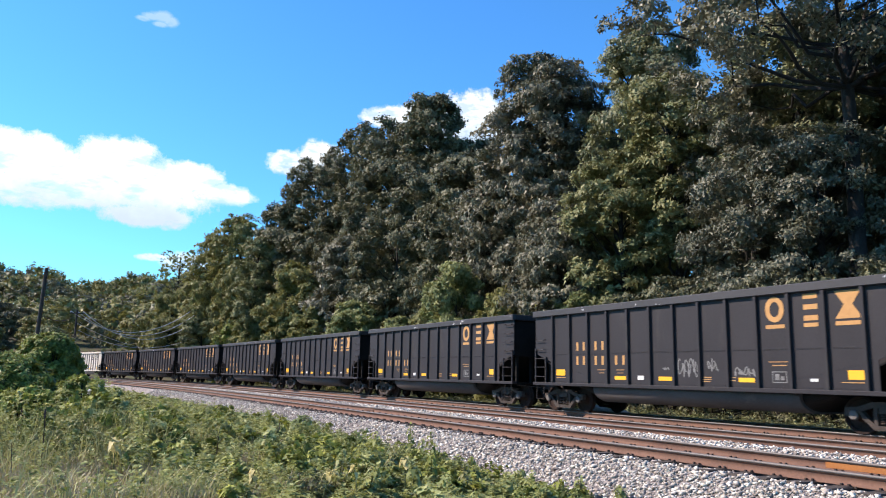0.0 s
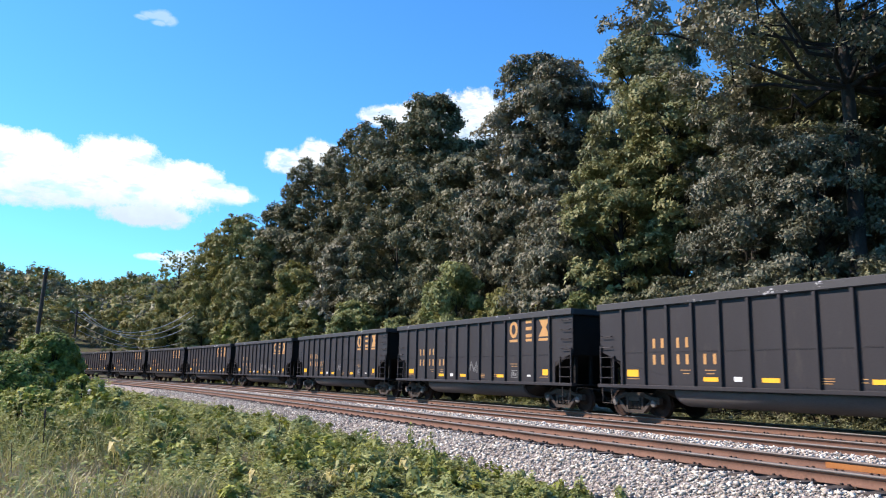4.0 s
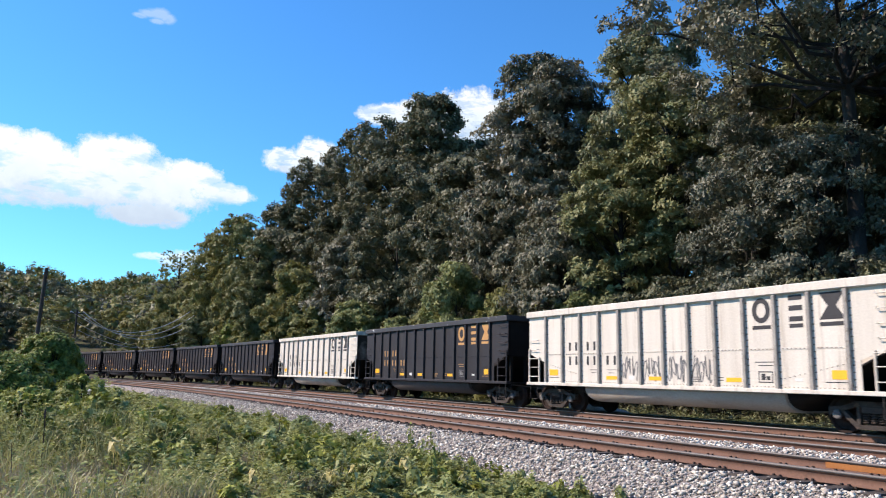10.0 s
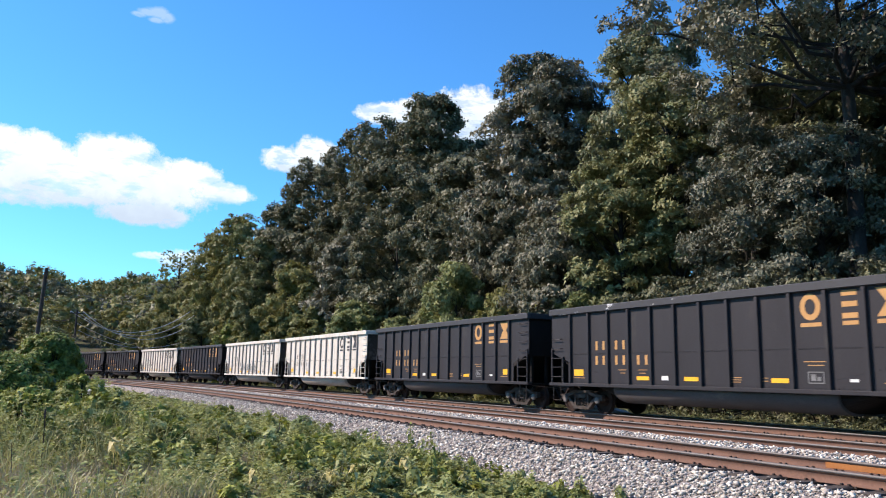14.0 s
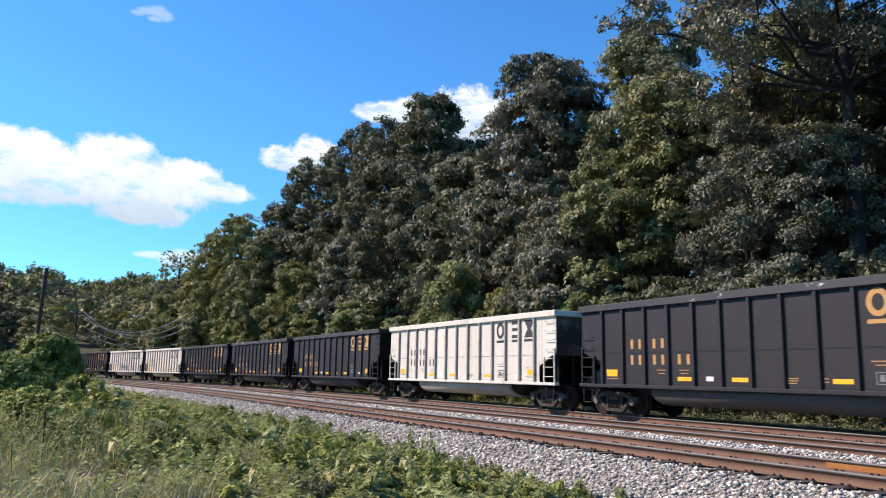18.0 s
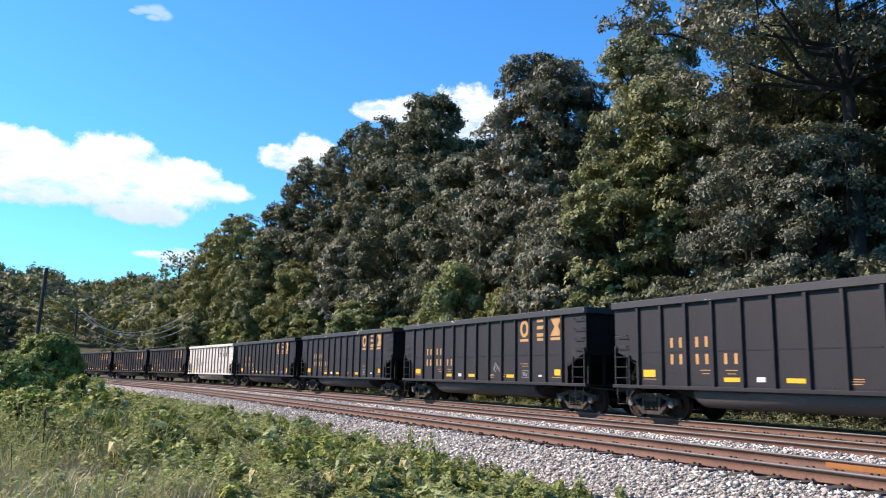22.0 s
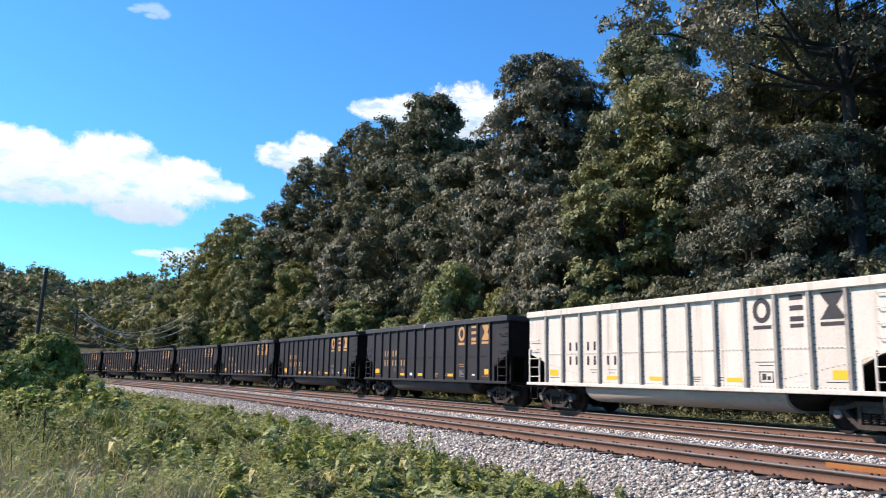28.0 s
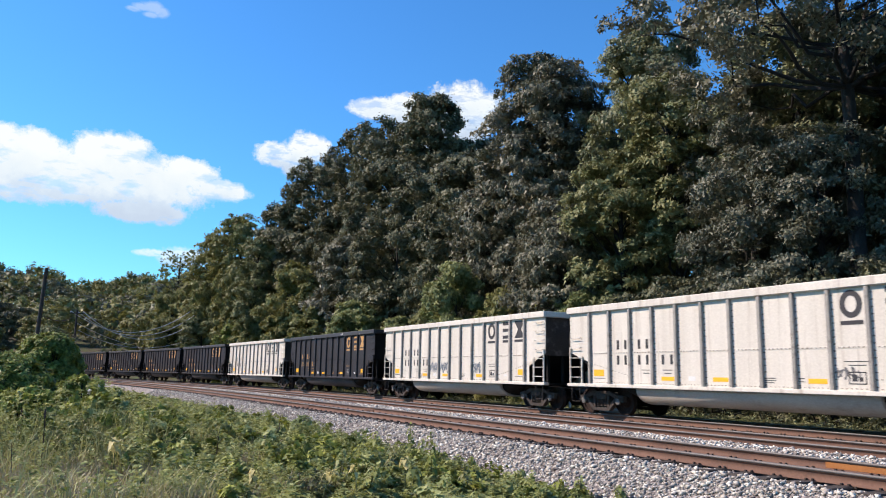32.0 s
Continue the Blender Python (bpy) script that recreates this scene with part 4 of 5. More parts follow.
def make_ties():
    shapes = []
    rng = np.random.default_rng(5)
    for n in range(4):
        g = Geo()
        g.box(-0.115, 0.115, -1.28 + 0.03 * n, 1.32 - 0.06 * n, -0.36, -0.178, 0.012)
        g.v = [(x + rng.normal() * 0.004, y + rng.normal() * 0.01, z + rng.normal() * 0.003) for x, y, z in g.v]
        shapes.append(g.mesh("sleeper", M_TIE))
    lines = [o for o in scene.objects if o.name.startswith("railway_track")]
    for c, line in zip(TRACKS, lines):
        sp = Geo()
        s = -390.0
        near = -66 if c > 7 else (-52 if c > 3 else -40)
        rest = Geo()
        k = 0
        while s < 100:
            p, h = along(s, c), heading(s)
            m = Matrix.Translation(p) @ Matrix.Rotation(h + rng.normal() * 0.012, 4, "Z")
            if near < s < 0:
                part("sleeper", shapes[k % 4], None, line, at=m)
                if c > 7 and k % 3:
                    TIE_ENDS.append(s)
                for side in (-0.753, 0.753):
                    sp.box(-0.09, 0.09, side - 0.17, side + 0.17, -0.184, -0.170, 0, m)
                    for dx in (-0.055, 0.055):
                        for dy in (-0.085, 0.085):
                            hgt = 0.012 * rng.random()
                            sp.box(dx - 0.013, dx + 0.013, side + dy - 0.02, side + dy + 0.02, -0.172, -0.172 + 0.022 + hgt, 0, m)
                    if k % 2 == 0:
                        sp.box(0.13, 0.16, side - 0.08, side + 0.08, -0.20, -0.168, 0, m)
            elif s > -200:
                rest.box(-0.115, 0.115, -1.3, 1.3, -0.30, -0.19, 0, m)
            s += 0.53 + rng.normal() * 0.015
            k += 1
        ob = part("tie_plates_and_spikes", sp.mesh("spikes", M_SPIKE), None, line, "small dark rusty spikes, anchors and plates")
        ob["kind"] = "stuff"
        ob = part("far_sleepers", rest.mesh("far_sleepers", M_TIE), None, line)
        ob["kind"] = "stuff"
        # bolted joint bars on the rails
        if c > 7:
            for s0, side in ((-30.0, 0.753), (-27.0, -0.753)):
                g = Geo()
                m = Matrix.Translation(along(s0, c + side)) @ Matrix.Rotation(heading(s0), 4, "Z")
                g.box(-0.45, 0.45, -0.034, -0.012, -0.145, -0.05, 0.006, m)
                part("joint_bar", g, M_RAIL, line, "bolted rusty joint bar")
            g = Geo()
            m = Matrix.Translation(along(-7.4, c - 0.753)) @ Matrix.Rotation(heading(-7.4), 4, "Z")
            g.box(-0.72, 0.66, -0.021, -0.009, -0.146, -0.052, 0.003, m)
            part("rusted_plate", g, M_FRESH, line, "bright orange freshly rusted length of rail web")


make_ties()


def make_stones():
    rng = np.random.default_rng(9)
    cube = np.array([(1, 0, 0), (0, 1, 0), (-1, 0, 0), (0, -1, 0), (0, 0, 1), (0, 0, -1)], float) * 1.25
    fq = np.array([(0, 1, 4), (1, 2, 4), (2, 3, 4), (3, 0, 4), (1, 0, 5), (2, 1, 5), (3, 2, 5), (0, 3, 5)])
    prof_o = [-4.2, -2.6, -1.6, 1.5, 2.0, 2.6, 5.0, 5.35, 5.9, 6.4, 6.85, 8.75, 9.05, 9.35, 9.6, 10.9]
    prof_z = [-0.95, -0.32, -0.28, -0.28, -0.30, -0.28, -0.27, -0.11, -0.06, -0.10, -0.27, -0.25, -0.222, -0.23, -0.335, -0.98]
    zones = [(-22, -6, 8.75, 10.9, 780), (-36, -22, 8.75, 10.9, 380), (-62, -36, 8.75, 10.9, 130), (-30, -4, 5.1, 6.8, 300), (-64, -30, 5.1, 6.8, 100), (-30, -6, 0.9, 3.0, 40)]
    ends = np.array(TIE_ENDS)
    V, Q, n0 = [], [], 0
    for zone, (s0, s1, o0, o1, dens) in enumerate(zones):
        if zone == 3:
            ob = new("ballast_stones", raw_mesh("ballast_stones", np.concatenate(V), np.concatenate(Q), M_STONE))
            tagged(ob, "loose crushed grey and brownish stones on the shoulder of the track", "gravel", kind="stuff")
            V, Q, n0 = [], [], 0
        n = int((s1 - s0) * (o1 - o0) * dens)
        s, o = s0 + (s1 - s0) * rng.random(n), o0 + (o1 - o0) * rng.random(n)
        gap = np.min(np.abs(s[:, None] - ends[None]), axis=1)
        keep = ~((gap < 0.14) & (o > 8.6) & (o < 9.05 + 0.15 * rng.random(n)) & (rng.random(n) < 0.62))
        s, o = s[keep], o[keep]
        n = len(s)
        z = np.interp(o, prof_o, prof_z)
        h = np.interp(s, SS, HEAD)
        px, py = np.interp(s, SS, CX) + o * np.sin(h), np.interp(s, SS, CY) - o * np.cos(h)
        size = 0.010 + 0.033 * rng.random(n) ** 2.1 + 0.008 * (s < -36)
        v = np.repeat(cube[None], n, 0) * (0.45 + 1.0 * rng.random((n, 1, 3))) + rng.normal(size=(n, 6, 3)) * 0.25
        ax = rng.normal(size=(n, 4))
        ax /= np.linalg.norm(ax, axis=1)[:, None]
        w, x, y, zz = ax.T
        R = np.stack([1 - 2 * (y * y + zz * zz), 2 * (x * y - w * zz), 2 * (x * zz + w * y), 2 * (x * y + w * zz), 1 - 2 * (x * x + zz * zz), 2 * (y * zz - w * x), 2 * (x * zz - w * y), 2 * (y * zz + w * x), 1 - 2 * (x * x + y * y)], -1).reshape(n, 3, 3)
        v = np.einsum("nij,nkj->nki", R, v) * size[:, None, None] * np.array([1.0, 1.0, 0.65])
        v += np.stack([px, py, z + size * (0.1 + 0.7 * rng.random(n))], -1)[:, None, :]
        V.append(v.reshape(-1, 3))
        Q.append((np.arange(n)[:, None, None] * 6 + fq[None]).reshape(-1, 3) + n0)
        n0 += n * 6
    ob = new("ballast_stones", raw_mesh("ballast_stones", np.concatenate(V), np.concatenate(Q), M_PALE_STONE))
    tagged(ob, "loose pale crushed stones heaped between the tracks", "gravel", kind="stuff")


make_stones()


# ---------------------------------------------------------------- weeds of the field
def fbm(x, y, seed=0.0):
    return (np.sin(x * 0.9 + 1.7 * np.sin(y * 0.7 + seed)) + np.sin(y * 1.3 + 1.1 * np.sin(x * 1.1 + seed * 2)) + 0.6 * np.sin(x * 2.7 + y * 2.1 + seed)) / 2.6


def weed_spots(rng, n, x0, x1, edge):
    """Random places in the field, between the ballast's edge and the view's rim."""
    x = x0 + (x1 - x0) * rng.random(n * 3)
    ylo, yhi = 0.02 * x - 1.6, np.interp(x, CX, CY) - edge
    y = ylo + (yhi - ylo) * rng.random(n * 3)
    keep = rng.random(n * 3) < (yhi - ylo) / 16
    return x[keep][:n], y[keep][:n]


SHOWN = [(-12.0, 1.45), (-10.6, 2.98), (-9.9, 3.75), (-9.7, 4.2), (-9.9, 5.0)]


def near_wilted(x, y, length, half):
    """Strips of low growth beside the wilted plants."""
    hit = np.zeros(np.shape(x), bool)
    for wx, wy in SHOWN:
        d = math.hypot(wx, wy)
        f, l = (wx - x) * wx / d + (wy - y) * wy / d, (x - wx) * wy / d - (y - wy) * wx / d
        hit |= (f > -0.25) & (f < length) & (np.abs(l) < half)
    return hit


def weed_height(x, y):
    off = offset_of(x, y)
    base = 0.20 + 0.32 * np.clip((off - 10.2) / 4.5, 0, 1) + 0.26 * np.clip((off - 15) / 3, 0, 1)
    base = base * (0.55 + 0.45 * np.clip((-x - 11.5) / 5, 0, 1)) * (1 - 0.35 * np.clip((-x - 16) / 5, 0, 1) * np.clip((6.5 - y) / 3, 0, 1))
    base = base * (0.35 + 0.65 * np.clip((off - 9.8) / 1.3, 0, 1))
    base = np.where(near_wilted(x, y, 2.2, 0.35), base * 0.5, base)
    return base * (1 + 0.42 * fbm(x * 0.9, y * 0.9, 1.0) + 0.42 * fbm(x * 3.1, y * 3.3, 5.0))


def weed_mesh(rng, x, y, tall, per, leaf, spread, leaf_mat, name, up=0.6, narrow=0.27):
    """Upright weeds: each a thin stem with leaves along it."""
    n = len(x)
    z0 = ground_z(x, y)
    lean = rng.normal(size=(n, 2)) * 0.16
    k = np.repeat(np.arange(n), per)
    u = rng.random(n * per) ** 0.7
    ang = rng.random(n * per) * 2 * np.pi
    H = tall[k] * (0.15 + 0.85 * u)
    out = np.stack([np.cos(ang), np.sin(ang)], -1)
    reach = spread * (0.3 + 0.9 * rng.random(n * per)) * (1.15 - 0.75 * u)
    p = np.stack([x[k] + lean[k, 0] * H + out[:, 0] * reach, y[k] + lean[k, 1] * H + out[:, 1] * reach, z0[k] + H], -1)
    a = np.stack([out[:, 0], out[:, 1], up * (0.4 + rng.normal(size=n * per) * 0.5)], -1)
    a /= np.linalg.norm(a, axis=1)[:, None]
    side = np.stack([-out[:, 1], out[:, 0], rng.normal(size=n * per) * 0.35], -1)
    side /= np.linalg.norm(side, axis=1)[:, None]
    L = (leaf * (0.55 + 0.9 * rng.random(n * per)))[:, None]
    nn = np.cross(a, side)
    v = np.stack([p - a * L * 0.5, p + side * L * narrow - a * L * 0.02 + nn * L * 0.06, p + a * L * 0.5 - nn * L * 0.08, p - side * L * narrow - a * L * 0.02 + nn * L * 0.06], 1).reshape(-1, 3)
    q = np.arange(n * per * 4).reshape(-1, 4)
    # stems as crossed slivers
    t = rng.random(n) * np.pi
    d = np.stack([np.cos(t), np.sin(t), np.zeros(n)], -1) * 0.004
    b0 = np.stack([x, y, z0 - 0.05], -1)
    b1 = np.stack([x + lean[:, 0] * tall, y + lean[:, 1] * tall, z0 + tall], -1)
    sv = np.stack([b0 - d, b0 + d, b1 + d * 0.4, b1 - d * 0.4], 1).reshape(-1, 3)
    sq = np.arange(n * 4).reshape(-1, 4) + len(v)
    return raw_mesh(name, np.concatenate([v, sv]), np.concatenate([q, sq]), leaf_mat)


def grass_mesh(rng, x, y, tall, mat, name, wide=0.007):
    n = len(x)
    z0 = ground_z(x, y)
    t = rng.random(n) * 2 * np.pi
    d = np.stack([np.cos(t), np.sin(t), np.zeros(n)], -1)
    bend = np.stack([-d[:, 1], d[:, 0], np.zeros(n)], -1) * (tall * (0.1 + 0.5 * rng.random(n)))[:, None]
    b = np.stack([x, y, z0 - 0.03], -1)
    up = np.zeros((n, 3))
    up[:, 2] = tall
    m, e = b + up * 0.6 + bend * 0.35, b + up * (0.95 - 0.3 * rng.random(n))[:, None] + bend
    w = d * wide
    v = np.stack([b - w, b + w, m + w * 0.8, m - w * 0.8, e + w * 0.1, e - w * 0.1], 1).reshape(-1, 3)
    i = np.arange(n)[:, None] * 6
    q = np.concatenate([i + np.array([[0, 1, 2, 3]]), i + np.array([[3, 2, 4, 5]])])
    return raw_mesh(name, v, q, mat)


def make_field():
    rng = np.random.default_rng(21)
    jobs = [
        # name, count, from x, to x, leaves each, leaf length, spread, slimness, height factor, patch, material, label
        ("weeds", 2600, -17, -8, 34, 0.082, 0.10, 0.18, 1.25, None, "weed", "tall narrow-leaved green weeds beside the gravel"),
        ("weeds", 2600, -17, -8, 22, 0.085, 0.12, 0.36, 0.8, None, "weed", "low broad-leaved green weeds beside the gravel"),
        ("weeds", 2200, -30, -17, 32, 0.085, 0.12, 0.20, 1.2, None, "weed", "tall narrow-leaved green weeds in the field"),
        ("weeds", 2600, -30, -17, 24, 0.095, 0.16, 0.36, 0.8, None, "weed", "low broad-leaved green weeds in the field"),
        ("weeds", 3000, -62, -30, 16, 0.19, 0.22, 0.30, 1.0, None, "weed", "tangled green weeds along the railway bank"),
        ("dark_weeds", 2000, -20, -8, 24, 0.07, 0.12, 0.36, 1.0, 4.0, "vine", "darker green weeds among the rest"),
        ("dark_weeds", 2600, -50, -20, 18, 0.15, 0.2, 0.36, 1.0, 6.5, "vine", "darker green weeds and brambles on the bank"),
        ("yellow_weeds", 4200, -45, -9, 24, 0.075, 0.11, 0.26, 1.2, 9.0, "light", "yellow-green weeds scattered in the field"),
    ]
    for name, n, x0, x1, per, leaf, spread, slim, factor, patch, mat, label in jobs:
        x, y = weed_spots(rng, n, x0, x1, (10.1 if x1 > -10 else 9.9 if x1 > -20 else 9.25) if name == "weeds" else 10.4)
        if patch:
            keep = fbm(x * 1.3, y * 1.3, patch) > 0.18
        else:
            keep = fbm(x * 1.9, y * 1.9, per + leaf) > -0.42
        keep &= (rng.random(len(x)) < 0.22) | (x < -13.8) | (y > 1.5 + 0.5 * fbm(x, y, 3.0))
        keep &= (rng.random(len(x)) < 0.45) | (x < -24) | (x > -14.5) | (y > 4.2)
        x, y = x[keep], y[keep]
        tall = weed_height(x, y) * factor * (0.55 + 0.8 * rng.random(len(x)))
        ob = new(name, weed_mesh(rng, x, y, tall, per, leaf, spread, LEAF[mat], name, 0.6, slim))
        tagged(ob, label, "weeds", kind="stuff")
    # bushy tufts standing out of the low growth
    for name, n, mat, leaf, label in (("weed_tufts", 340, "weed", 0.085, "bushy tufts of green weeds"), ("weed_tufts", 240, "mound", 0.085, "yellow-green tufts of vines among the weeds"), ("dark_weeds", 80, "vine", 0.08, "dark green tufts of brambles among the weeds")):
        x, y = weed_spots(rng, n, -26, -8, 10.7)
        keep = ~near_wilted(x, y, 2.6, 0.5) & ~((y < 1.9) & (x > -14.5))
        x, y = x[keep], y[keep]
        r = 0.10 + 0.16 * rng.random(len(x)) ** 1.6
        k = np.repeat(np.arange(len(x)), 4)
        rise = np.tile([0.35, 0.55, 0.75, 0.95], len(x)) * (weed_height(x, y) * (0.8 + 0.5 * rng.random(len(x))))[k]
        d = rng.normal(size=(len(k), 3)) * 0.5 + np.array([0, 0, 0.5])
        P = np.stack([x[k], y[k], ground_z(x, y)[k] + rise], -1) + d * r[k][:, None] * np.array([1.2, 1.2, 0.3])
        v, q = leaf_cloud(rng, P, d, r[k] * (0.6 + 0.5 * rng.random(len(k))), (30 + 190 * r[k]).astype(int), leaf, 0.7, 0.0, 0.34, 0.35)
        tagged(new(name, raw_mesh(name, v, q, LEAF[mat])), label, "weeds", kind="stuff")
    x, y = weed_spots(rng, 40000, -24, -8, 10.6)
    keep = fbm(x * 0.6, y * 0.6, 2.0) + 0.10 * (offset_of(x, y) - 15) > -0.2
    x, y = x[keep], y[keep]
    ob = new("grass", grass_mesh(rng, x, y, weed_height(x, y) * (0.7 + 0.8 * rng.random(len(x))), LEAF["grass"], "grass"))
    tagged(ob, "long pale green grass among the weeds", "grass", kind="stuff")
    x, y = weed_spots(rng, 44000, -17, -8, 12)
    keep = ((y < 1.9 + 0.9 * fbm(x, y, 3.0)) & (x > -14.5)) | (fbm(x * 1.7, y * 1.5, 7.0) > 0.45) & (rng.random(len(x)) < 0.6)
    x, y = x[keep], y[keep]
    ob = new("dry_grass", grass_mesh(rng, x, y, (0.75 + 0.5 * rng.random(len(x))) * np.minimum(0.5, weed_height(x, y) * 1.3), LEAF["dry"], "dry_grass", 0.008))
    tagged(ob, "patch of dry straw-coloured grass", "grass", kind="stuff")
    # thin green cover along the far side of the line and under the woods' edge
    x = -110 + 104 * rng.random(6000)
    y = np.interp(x, CX, CY) + 4.3 + 3.2 * rng.random(6000)
    ob = new("verge_weeds", weed_mesh(rng, x, y, 0.3 + 0.5 * rng.random(6000), 10, 0.12, 0.16, LEAF["sage"], "verge_weeds"))
    tagged(ob, "green weeds on the verge behind the train", "weeds", kind="stuff")


make_field()


# ---------------------------------------------------------------- single plants and bushes near the camera
def bush(name, label, x, y, rx, ry, top, mat, seed, n, leaf, lumps=26):
    """A dome of leaf clumps on woody stems, over an added solid core that darkens the gaps."""
    rng = np.random.default_rng(seed)
    z0 = float(ground_z(x, y))
    hh = top - z0
    ob = thing(name, label, "bush", Matrix.Translation((x, y, z0)))
    cs, rs, ds = [], [], []
    for i in range(lumps):
        a, u = i * 2.4 + rng.random(), (i + rng.random()) / lumps
        r = (1 - u ** 2.2) ** 0.5
        f = 0.84 + 0.12 * rng.random()
        rad = min(rx, hh) * (0.15 + 0.09 * rng.random())
        cs.append((math.cos(a) * r * rx * f, math.sin(a) * r * ry * f, max(0.12, u * (hh - rad * 0.6))))
        rs.append(rad)
        ds.append((math.cos(a) * r, math.sin(a) * r, u))
    cs, rs = np.array(cs), np.array(rs)
    v, q = leaf_cloud(rng, cs, ds, rs, np.full(lumps, n // lumps), leaf, 0.75, 0.0, 0.42, 0.35)
    v[:, 2] = np.maximum(v[:, 2], 0.0)
    part("crown", raw_mesh("crown", v, q, LEAF[mat]), None, ob)
    # added closed shell in dark leaf colour: blocks light, shades the gaps between clumps
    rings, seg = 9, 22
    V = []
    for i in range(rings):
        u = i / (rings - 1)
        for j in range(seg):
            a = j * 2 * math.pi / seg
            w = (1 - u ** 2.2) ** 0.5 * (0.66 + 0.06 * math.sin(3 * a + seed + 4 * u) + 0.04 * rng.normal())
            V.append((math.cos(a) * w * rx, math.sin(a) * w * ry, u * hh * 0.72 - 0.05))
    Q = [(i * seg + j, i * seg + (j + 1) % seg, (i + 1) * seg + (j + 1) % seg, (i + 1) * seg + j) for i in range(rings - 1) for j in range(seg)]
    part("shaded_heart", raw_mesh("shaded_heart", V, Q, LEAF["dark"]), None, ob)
    g = Geo()
    for c in cs[::3]:
        g.tube([(c[0] * 0.15, c[1] * 0.15, -0.1), (c[0] * 0.5, c[1] * 0.5, c[2] * 0.6), tuple(c)], [0.05, 0.03, 0.01], 5)
    part("woody_base", g, M_BARK, ob)
    return ob


bush("vine_bush", "rounded bush overgrown with green vines", -33.0, 1.35, 1.45, 1.38, 2.55, "vine", 31, 52000, 0.10, 210)
bush("vine_bush", "low spreading bush of green vines", -23.5, -0.05, 1.5, 1.45, 1.56, "vine", 32, 40000, 0.08, 190)


def broad_plant(name, label, x, y, tall, seed, mat, n=26, leaf=0.2, stem=0.012, droop=0.0):
    """A single upright plant with broad leaves round its stem."""
    rng = np.random.default_rng(seed)
    z0 = float(ground_z(x, y))
    ob = thing(name, label, "plant", Matrix.Translation((x, y, z0)))
    lean = rng.normal(size=2) * 0.08
    part("stem", Geo().tube([(0, 0, -0.05), (lean[0] * 0.5, lean[1] * 0.5, tall * 0.5), (lean[0], lean[1], tall)], [stem, stem * 0.8, stem * 0.4], 6), M_STEM, ob)
    V, Q = [], []
    wilt = droop
    for i in range(n):
        u = (i + 0.5) / n
        if wilt > 0.5:
            u, droop = 0.72 + 0.28 * u, wilt * (0.1 + 0.9 * rng.random())
        a = i * 2.4 + rng.normal() * 0.3
        L = leaf * (1.25 - 0.6 * u) * (0.7 + 0.5 * rng.random())
        o = np.array([math.cos(a), math.sin(a), 0.0])
        s = np.array([-math.sin(a), math.cos(a), 0.0])
        p = np.array([lean[0] * u, lean[1] * u, tall * (0.12 + 0.88 * u)])
        m = p + o * L * (0.5 - 0.2 * droop) + np.array([0, 0, L * (0.30 - 0.35 * droop)])
        e = p + o * L * (1 - 0.5 * droop) + np.array([0, 0, L * (0.05 + 0.3 * rng.normal() - 0.85 * droop)])
        wide = 0.2 + 0.13 * droop
        b = len(V)
        V += [p - s * L * 0.05, p + s * L * 0.05, m + s * L * wide, m - s * L * wide, e + s * L * 0.03, e - s * L * 0.03, m + np.array([0, 0, -L * 0.05])]
        Q += [(b, b + 1, b + 2, b + 6), (b, b + 6, b + 3, b), (b + 6, b + 2, b + 4, b + 5)]
        Q[-2] = (b, b + 6, b + 3, b + 3)
        Q[-2] = (b + 3, b, b + 6, b + 5)
    part("leaves", raw_mesh("leaves", V, Q, LEAF[mat]), None, ob)
    return ob


M_SEED = surface("brown_seed_head", (0.03, 0.022, 0.018), (0.09, 0.06, 0.045), 0.95, 0, 8, 60, 0.6)
BROAD = [(-13.5, 7.35, 0.85, "vine"), (-14.0, 7.2, 0.95, "vine"), (-13.2, 7.0, 0.7, "weed"), (-13.9, 7.7, 0.6, "weed"), (-11.8, 6.5, 0.6, "weed"), (-10.9, 6.9, 0.5, "weed"), (-10.3, 6.2, 0.55, "light"), (-10.6, 7.6, 0.45, "weed"), (-11.6, 5.6, 0.65, "light"), (-10.2, 8.3, 0.4, "weed"), (-10.0, 5.2, 0.55, "weed"), (-12.2, 6.0, 0.65, "light"),
         (-9.6, 6.6, 0.4, "weed"), (-9.8, 7.4, 0.4, "vine"), (-9.5, 8.6, 0.35, "weed"), (-11.2, 7.9, 0.4, "weed"), (-12.4, 7.6, 0.5, "vine"), (-10.8, 5.9, 0.6, "vine"), (-9.9, 4.4, 0.5, "weed"), (-11.4, 4.6, 0.6, "weed"), (-15.2, 7.0, 0.7, "weed"), (-16.4, 7.3, 0.6, "vine")]
for k, (x, y, t, m) in enumerate(BROAD):
    broad_plant("broadleaf_weed", "upright broad-leaved weed at the gravel's edge", x, y, t, 50 + k, m, 36, 0.19, 0.012, 0.35)
LEAF["pale"] = foliage("wilted_leaves", (0.45, 0.38, 0.14), (0.70, 0.62, 0.30), 0.3)
LEAF["rust"] = foliage("brown_leaves", (0.16, 0.09, 0.05), (0.34, 0.22, 0.12), 0.2)
broad_plant("wilted_plant", "wilted plant with large pale yellow leaves", -12.0, 1.45, 0.80, 80, "pale", 13, 0.22, 0.010, 0.8)
broad_plant("wilted_plant", "wilted plant with pale yellow leaves", -10.6, 2.98, 0.42, 81, "pale", 8, 0.17, 0.010, 0.8)
broad_plant("wilted_plant", "wilted plant with pale yellow leaves", -9.9, 3.75, 0.45, 82, "pale", 9, 0.2, 0.010, 0.8)
broad_plant("wilted_plant", "wilted plant with cream-coloured leaves", -9.7, 4.2, 0.5, 84, "pale", 7, 0.16, 0.010, 0.8)
